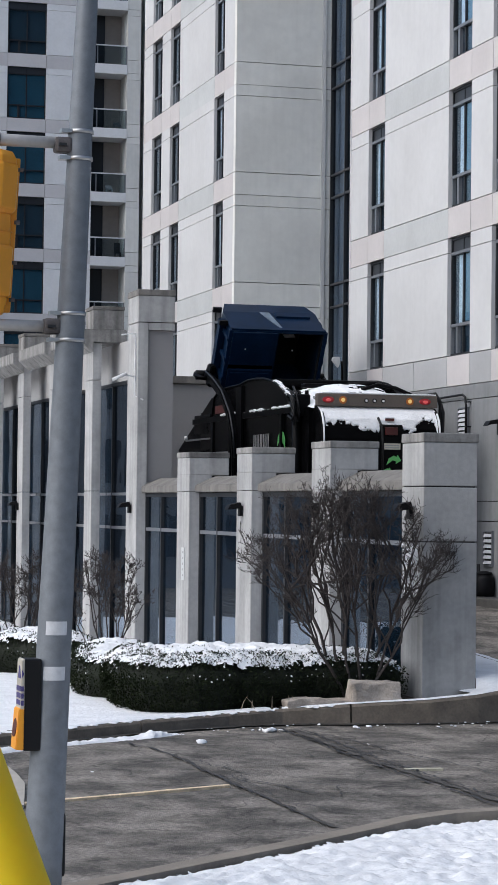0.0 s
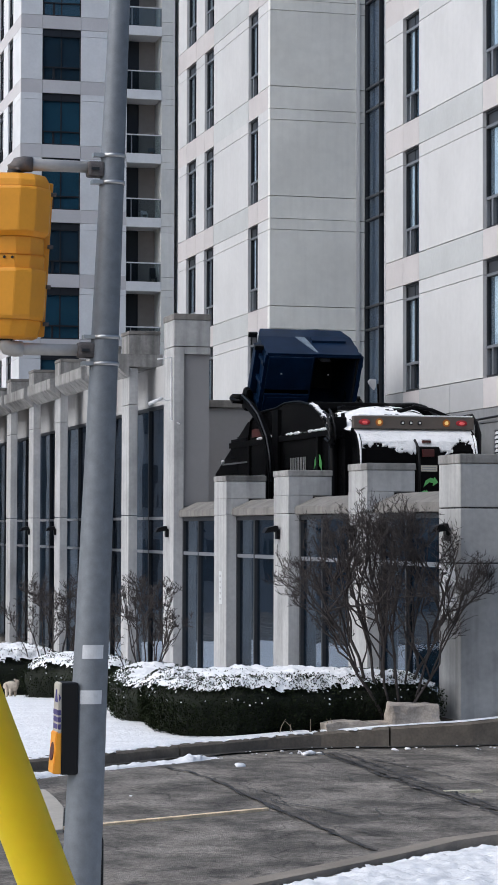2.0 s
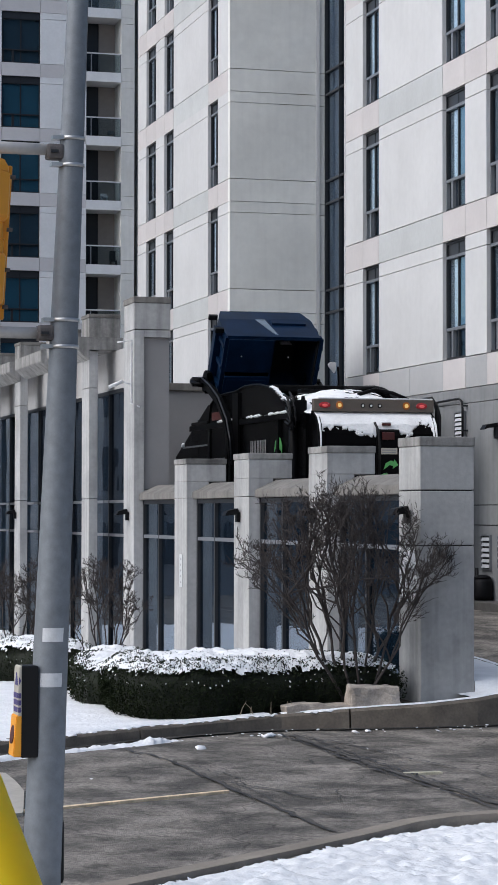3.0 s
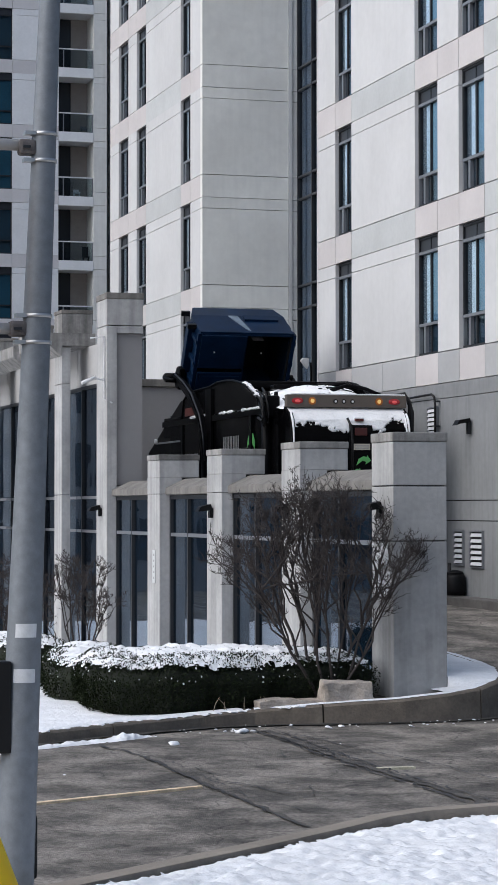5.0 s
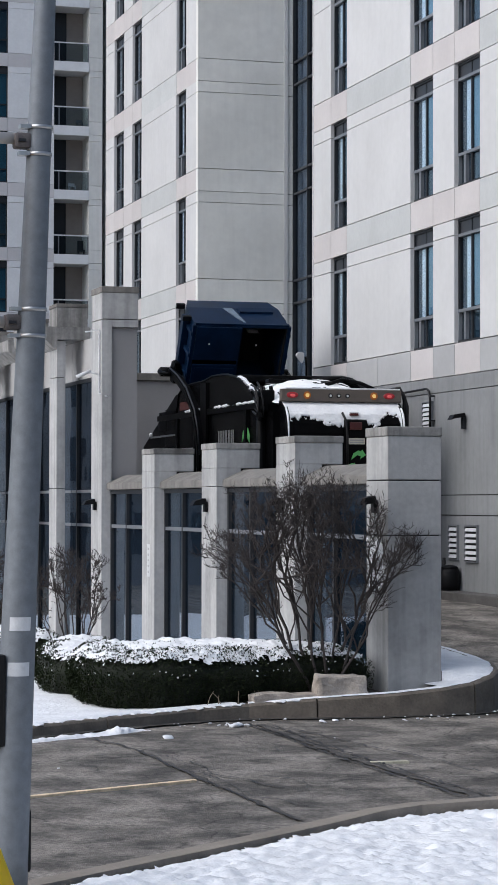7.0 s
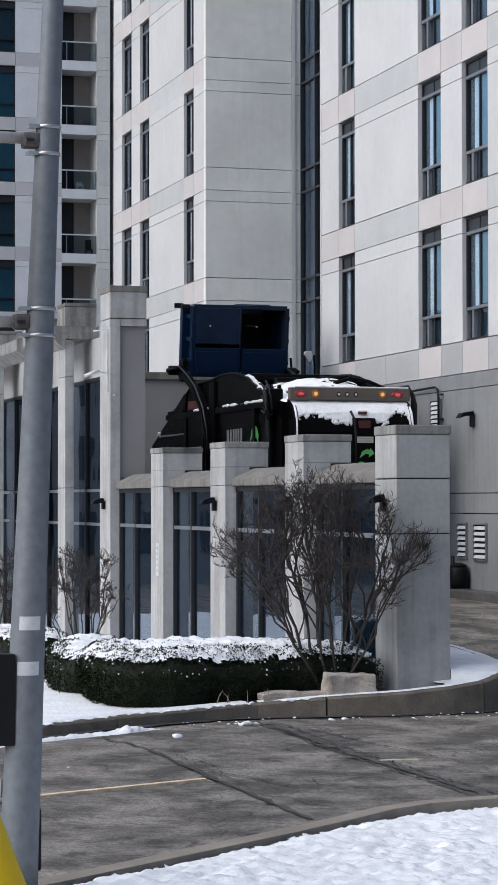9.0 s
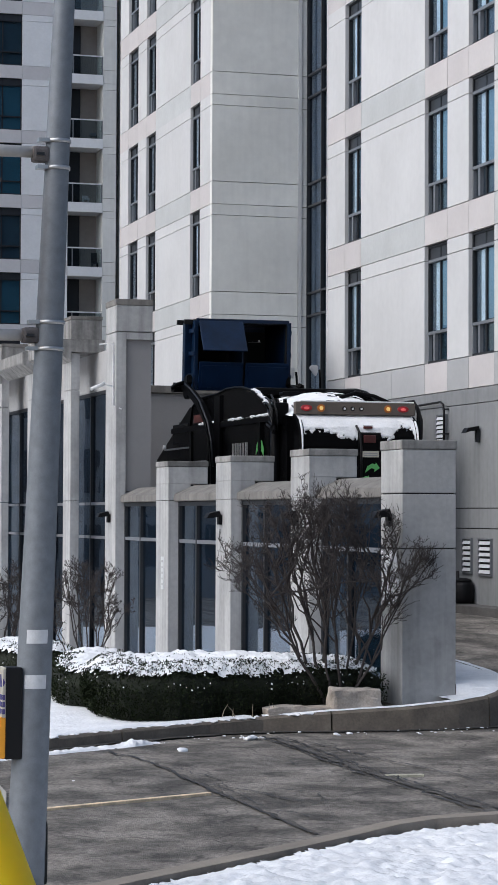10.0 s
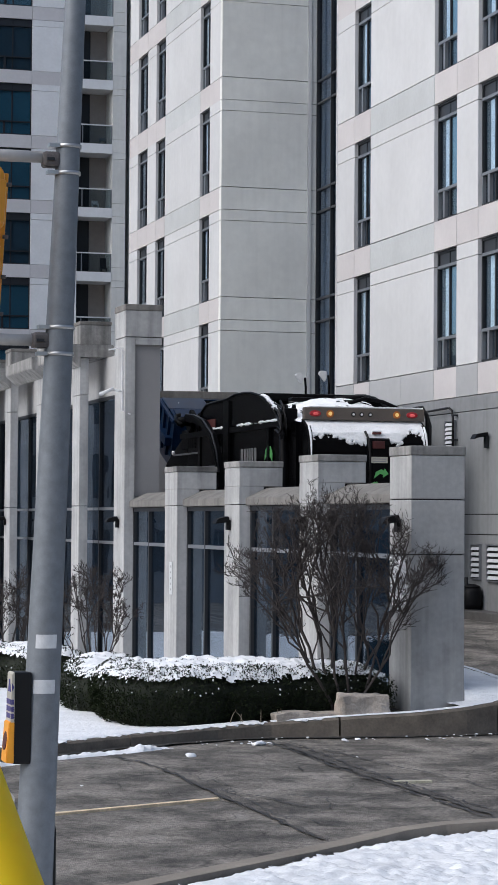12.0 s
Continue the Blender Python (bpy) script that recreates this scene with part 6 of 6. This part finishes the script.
        prism(bm, [(-0.28, -0.1), (-0.2, -0.24), (0.0, -0.3), (0.2, -0.24), (0.3, -0.08), (0.3, 0.06), (0.12, 0.1), (0.06, 0.0), (-0.06, -0.02), (-0.08, 0.12), (-0.2, 0.14)], "x", -0.06, 0.06)
        bmesh.ops.bevel(bm, geom=list(bm.edges), offset=0.02, segments=2, affect="EDGES")
        tube(bm, [(sx * 0.02, 0, -0.06), (sx * 0.34, 0, -0.06)], 0.11, 14)
        tube(bm, [(sx * 0.28, -0.1, -0.3), (sx * 0.36, 0.0, -0.06), (sx * 0.3, 0.1, 0.22), (sx * 0.2, 0.14, 0.3)], 0.05, 8)
        fk = new("fork_lever", mesh("fork_lever", bm, TRUCKM))
        fk.parent = a
        fk.location = (-sx * 0.1, 3.85, 0)
        arms.append((a, fk))
    return arms


PIVOT = (48.2, 2.6)        # y and z of the arms' pivot


def container():
    """The bin, drawn upright round the middle of its floor; y points away from the truck."""
    c = thing("waste_container", "navy steel front-load waste container with plastic lids", "container", (0, 0, 0))
    W, D, H, k = 1.1, 0.8, 1.42, 0.03

    def local(name, dims, m, parent=c, label="", bevel=0.0):
        bm = bmesh.new()
        box(bm, *dims, bevel)
        ob = new(name, mesh(name, bm, m))
        ob.parent = parent
        if label:
            tagged(ob, label)
        return ob

    def lpoly(name, pts, axis, a, b, m, label=""):
        bm = bmesh.new()
        prism(bm, pts, axis, a, b)
        ob = new(name, mesh(name, bm, m))
        ob.parent = c
        if label:
            tagged(ob, label)
        return ob
    # shell: the front leans in to the floor, as the sides do
    bm = bmesh.new()
    outer_t = [(-W, -D), (W, -D), (W, D), (-W, D)]
    outer_b = [(-W + 0.14, -D + 0.05), (W - 0.14, -D + 0.05), (W - 0.14, D - 0.03), (-W + 0.14, D - 0.03)]
    top = [bm.verts.new((x, y, H)) for x, y in outer_t]
    mid = [bm.verts.new((x, y, 0.45)) for x, y in outer_t]
    bot = [bm.verts.new((x, y, 0)) for x, y in outer_b]
    it = [bm.verts.new((x * 0.972, y * 0.96, H)) for x, y in outer_t]
    ib = [bm.verts.new((x * 0.96, y * 0.95, 0.05)) for x, y in outer_b]
    for A, B in ((bot, mid), (mid, top), (top, it), (it, ib)):
        for i in range(4):
            bm.faces.new((A[i], A[(i + 1) % 4], B[(i + 1) % 4], B[i]))
    bm.faces.new(bot), bm.faces.new(ib)
    bmesh.ops.recalc_face_normals(bm, faces=list(bm.faces))
    ob = new("shell", mesh("shell", bm, BLUE))
    ob.parent = c
    # black sheets over the blue steel put the inside in shade
    local("inner_front", (-W + 0.05, W - 0.05, D - 0.055, D - 0.045, 0.5, H - 0.02), INSHADE)
    local("inner_back", (-W + 0.05, W - 0.05, -D + 0.045, -D + 0.055, 0.5, H - 0.02), INSHADE)
    local("lining", (-W + 0.14, W - 0.14, -D + 0.1, D - 0.2, 0.06, 0.08), INSHADE)
    for sx in (-1, 1):
        xo = sx * W
        local("inner_side", (min(xo * 0.955, xo * 0.965), max(xo * 0.955, xo * 0.965), -D + 0.06, D - 0.06, 0.5, H - 0.03), INSHADE)
        local("fork_pocket", (min(xo, xo + sx * (0.16 if sx < 0 else 0.06)), max(xo, xo + sx * (0.16 if sx < 0 else 0.06)), -D + 0.1, D - 0.05, 0.72, 0.94), BLUE, bevel=0.015)
        for y in (-0.5, 0.0, 0.52):
            local("side_rib", (min(xo, xo + sx * 0.07), max(xo, xo + sx * 0.07), y, y + 0.09, 0.42, H - 0.02), BLUE)
        for y, z in ((D - 0.02, 0.95), (D - 0.02, 0.3)) if sx < 0 else ():
            local("lug", (min(xo, xo + sx * 0.2), max(xo, xo + sx * 0.2), y - 0.06, y + 0.05, z, z + 0.07), BLACKP)
        local("rim_rail", (min(xo, xo + sx * 0.05), max(xo, xo + sx * 0.05), -D, D, H - 0.08, H), BLUEL)
    local("front_lip", (-W, W, D, D + 0.05, H - 0.1, H - 0.01), BLUE)
    local("divider", (-0.02, 0.02, -D + 0.05, D - 0.05, 0.3, H - 0.01), BLUE)
    # dented front with a pale scrape and a folded flap
    lpoly("scrape", [(-0.24, 0.48), (-0.02, 0.48), (0.08, H - 0.4), (0.14, H - 0.08), (0.02, H - 0.3)], "y", D + 0.002, D + 0.02, SCRAPE, "pale scraped patch")
    lpoly("front_brace", [(0.1, 0.5), (0.95, 0.5), (0.9, 0.72), (0.1, 0.72)], "y", D + 0.002, D + 0.05, BLUE)
    # lids: one closed over the near front quarter, two over the rear half
    lids = {}
    lids["front"] = local("front_lid", (-W + 0.03, -0.02, -D - 0.03, 0, 0.004, 0.04), BLUE, bevel=0.018)
    lids["front"].location = (0, D - 0.02, H)
    for nm, x0, x1 in (("near", -W + 0.03, -0.03), ("far", 0.03, W - 0.03)):
        lid = new("rear_lid", None)
        bm = bmesh.new()
        box(bm, x0, x1, 0.0, D - 0.14, 0.004, 0.045, 0.018)
        box(bm, x0 + 0.06, x1 - 0.06, 0.06, D - 0.22, 0.04, 0.062, 0.01)
        bpy.data.objects.remove(lid)
        lid = new("rear_lid", mesh("rear_lid", bm, BLUEL))
        lid.parent = c
        lid.location = (0, -D + 0.01, H)
        lids[nm] = lid
    local("inner_label", (0.35, 0.62, 0.35, 0.352, 0.6, 0.8), PLATE)
    for x in (-0.75, 0.35):
        local("rivet", (x, x + 0.03, 0.35, 0.38, H + 0.04, H + 0.052), PLATE)
    for x in (-0.8, 0.8):
        for y in (-0.5, 0.4):
            local("caster", (x - 0.05, x + 0.05, y - 0.08, y + 0.08, -0.12, 0.0), BLACKP)
    return c, lids


def bin_pose(y, z, tilt):
    """The container's pose from the place of its front top edge."""
    a = radians(tilt)
    return pose(TC, y - (0.8 * math.cos(a) - 1.42 * math.sin(a)), z - (0.8 * math.sin(a) + 1.42 * math.cos(a)), tilt)


def motions():
    walk(BIN, [(t, bin_pose(y, z, a)) for t, y, z, a in (
        (0.0, 49.55, 6.53, 121), (0.8, 49.56, 6.53, 121), (1.6, 49.55, 6.5, 121), (3.0, 49.55, 6.51, 121), (5.0, 49.55, 6.51, 120.5), (6.5, 49.55, 6.52, 120), (7.2, 49.6, 6.6, 118.5),
        (8.0, 50.0, 6.88, 106), (8.8, 50.35, 7.04, 97), (9.5, 50.3, 7.02, 97), (10.0, 50.65, 7.05, 93), (10.5, 52.0, 7.05, 76), (11.0, 53.25, 6.79, 57), (11.4, 54.03, 6.42, 43), (11.7, 54.58, 6.07, 33), (12.0, 55.05, 5.6, 22))])
    near, far = LIDS["near"], LIDS["far"]
    walk(LIDS["front"], [(t, pose(0, 0.78, 1.42, a)) for t, a in ((0.0, 0), (9.55, 0), (9.8, -18), (10.0, -34), (10.2, -28), (10.45, 0), (12.0, 0))])
    walk(near, [(t, pose(0, -0.79, 1.42, a)) for t, a in ((0.0, 3), (9.3, 3), (9.9, 4), (10.1, 20), (10.25, 30), (10.4, 24), (10.6, 8), (11.0, 5), (12.0, 2))])
    walk(far, [(t, pose(0, -0.79, 1.42, a)) for t, a in ((0.0, 170), (5.0, 170), (6.5, 165), (7.2, 150), (8.0, 75), (8.8, 8), (9.9, 4), (10.1, 22), (10.25, 33), (10.4, 30), (10.6, 12), (11.0, 8), (12.0, 2))])
    arm_rows = ((0.0, 50), (5.0, 50), (7.2, 50), (8.8, 50.5), (9.5, 50), (10.0, 49), (10.5, 44), (11.0, 41), (11.4, 39), (11.7, 38), (12.0, 37))
    fork_rows = ((0.0, 75), (5.0, 75), (7.2, 72), (8.0, 66), (8.8, 60), (9.5, 60), (10.0, 50), (10.5, 10), (11.0, -15), (11.4, -40), (11.7, -60), (12.0, -80))
    for arm, fork in ARMS:
        at, ft = arm.location.copy(), fork.location.copy()
        walk(arm, [(t, pose(*at, a)) for t, a in arm_rows])
        walk(fork, [(t, pose(*ft, a)) for t, a in fork_rows])


# ---- the place, space by space ----
ground()
kerb()
lawns()
near_side()
street_marks()
driveway_end()
screen_wall()
ARMS = refuse_truck()
BIN, LIDS = container()
signal_pole()
guy_guard()
hedge("hedge", [(5.98, 27.6), (6.22, 27.0), (6.8, 26.66), (7.55, 26.7), (8.25, 26.85), (8.95, 26.88), (9.6, 27.05), (9.6, 28.4), (8.6, 29.2), (7.2, 29.6), (6.4, 29.4), (6.0, 28.4)], 0.14, 0.81, 1, "clipped dark green hedge under broken snow", 42000)
hedge("hedge", [(5.95, 28.8), (6.3, 28.4), (7.2, 29.8), (7.4, 31.6), (6.7, 32.3), (6.25, 31.5), (5.98, 29.9)], 0.1, 0.73, 2, "clipped dark green hedge set back, snow on top", 14000)
hedge("hedge", [(5.6, 34.7), (6.25, 33.75), (7.2, 34.0), (7.4, 35.5), (6.6, 36.2), (5.8, 35.8)], -0.02, 0.66, 5, "low clipped hedge beyond a gap, snow on top", 9000)
hedge("hedge", [(4.3, 36.6), (5.4, 36.3), (6.7, 36.8), (6.7, 38.8), (5.2, 39.6), (4.0, 38.8)], -0.1, 0.66, 3, "far clipped hedge with thick snow on top", 14000)
shrub("shrub", (8.96, 26.98, 0.22), 2.66, 1.3, 12, 4, "large bare leafless shrub with many crooked stems", lean=-0.17, side=8, forks=6)
shrub("shrub", (7.05, 32.8, 0.12), 1.8, 0.68, 9, 7, "bare leafless shrub before the glazed bays", side=8, forks=2)
shrub("shrub", (6.4, 36.7, -0.1), 1.95, 0.75, 9, 9, "bare leafless shrub before the tall columns", side=8, forks=2)
boulder((9.05, 26.62, 0.27), (0.62, 0.3, 0.22), 3, "squarish pale boulder on the kerb's edge")
boulder((8.36, 26.66, 0.22), (0.85, 0.28, 0.07), 8, "flat pale stone slab on the kerb's edge")
stalks()
dog()
right_building()
tower()
left_tower()
opposite_side()
motions()
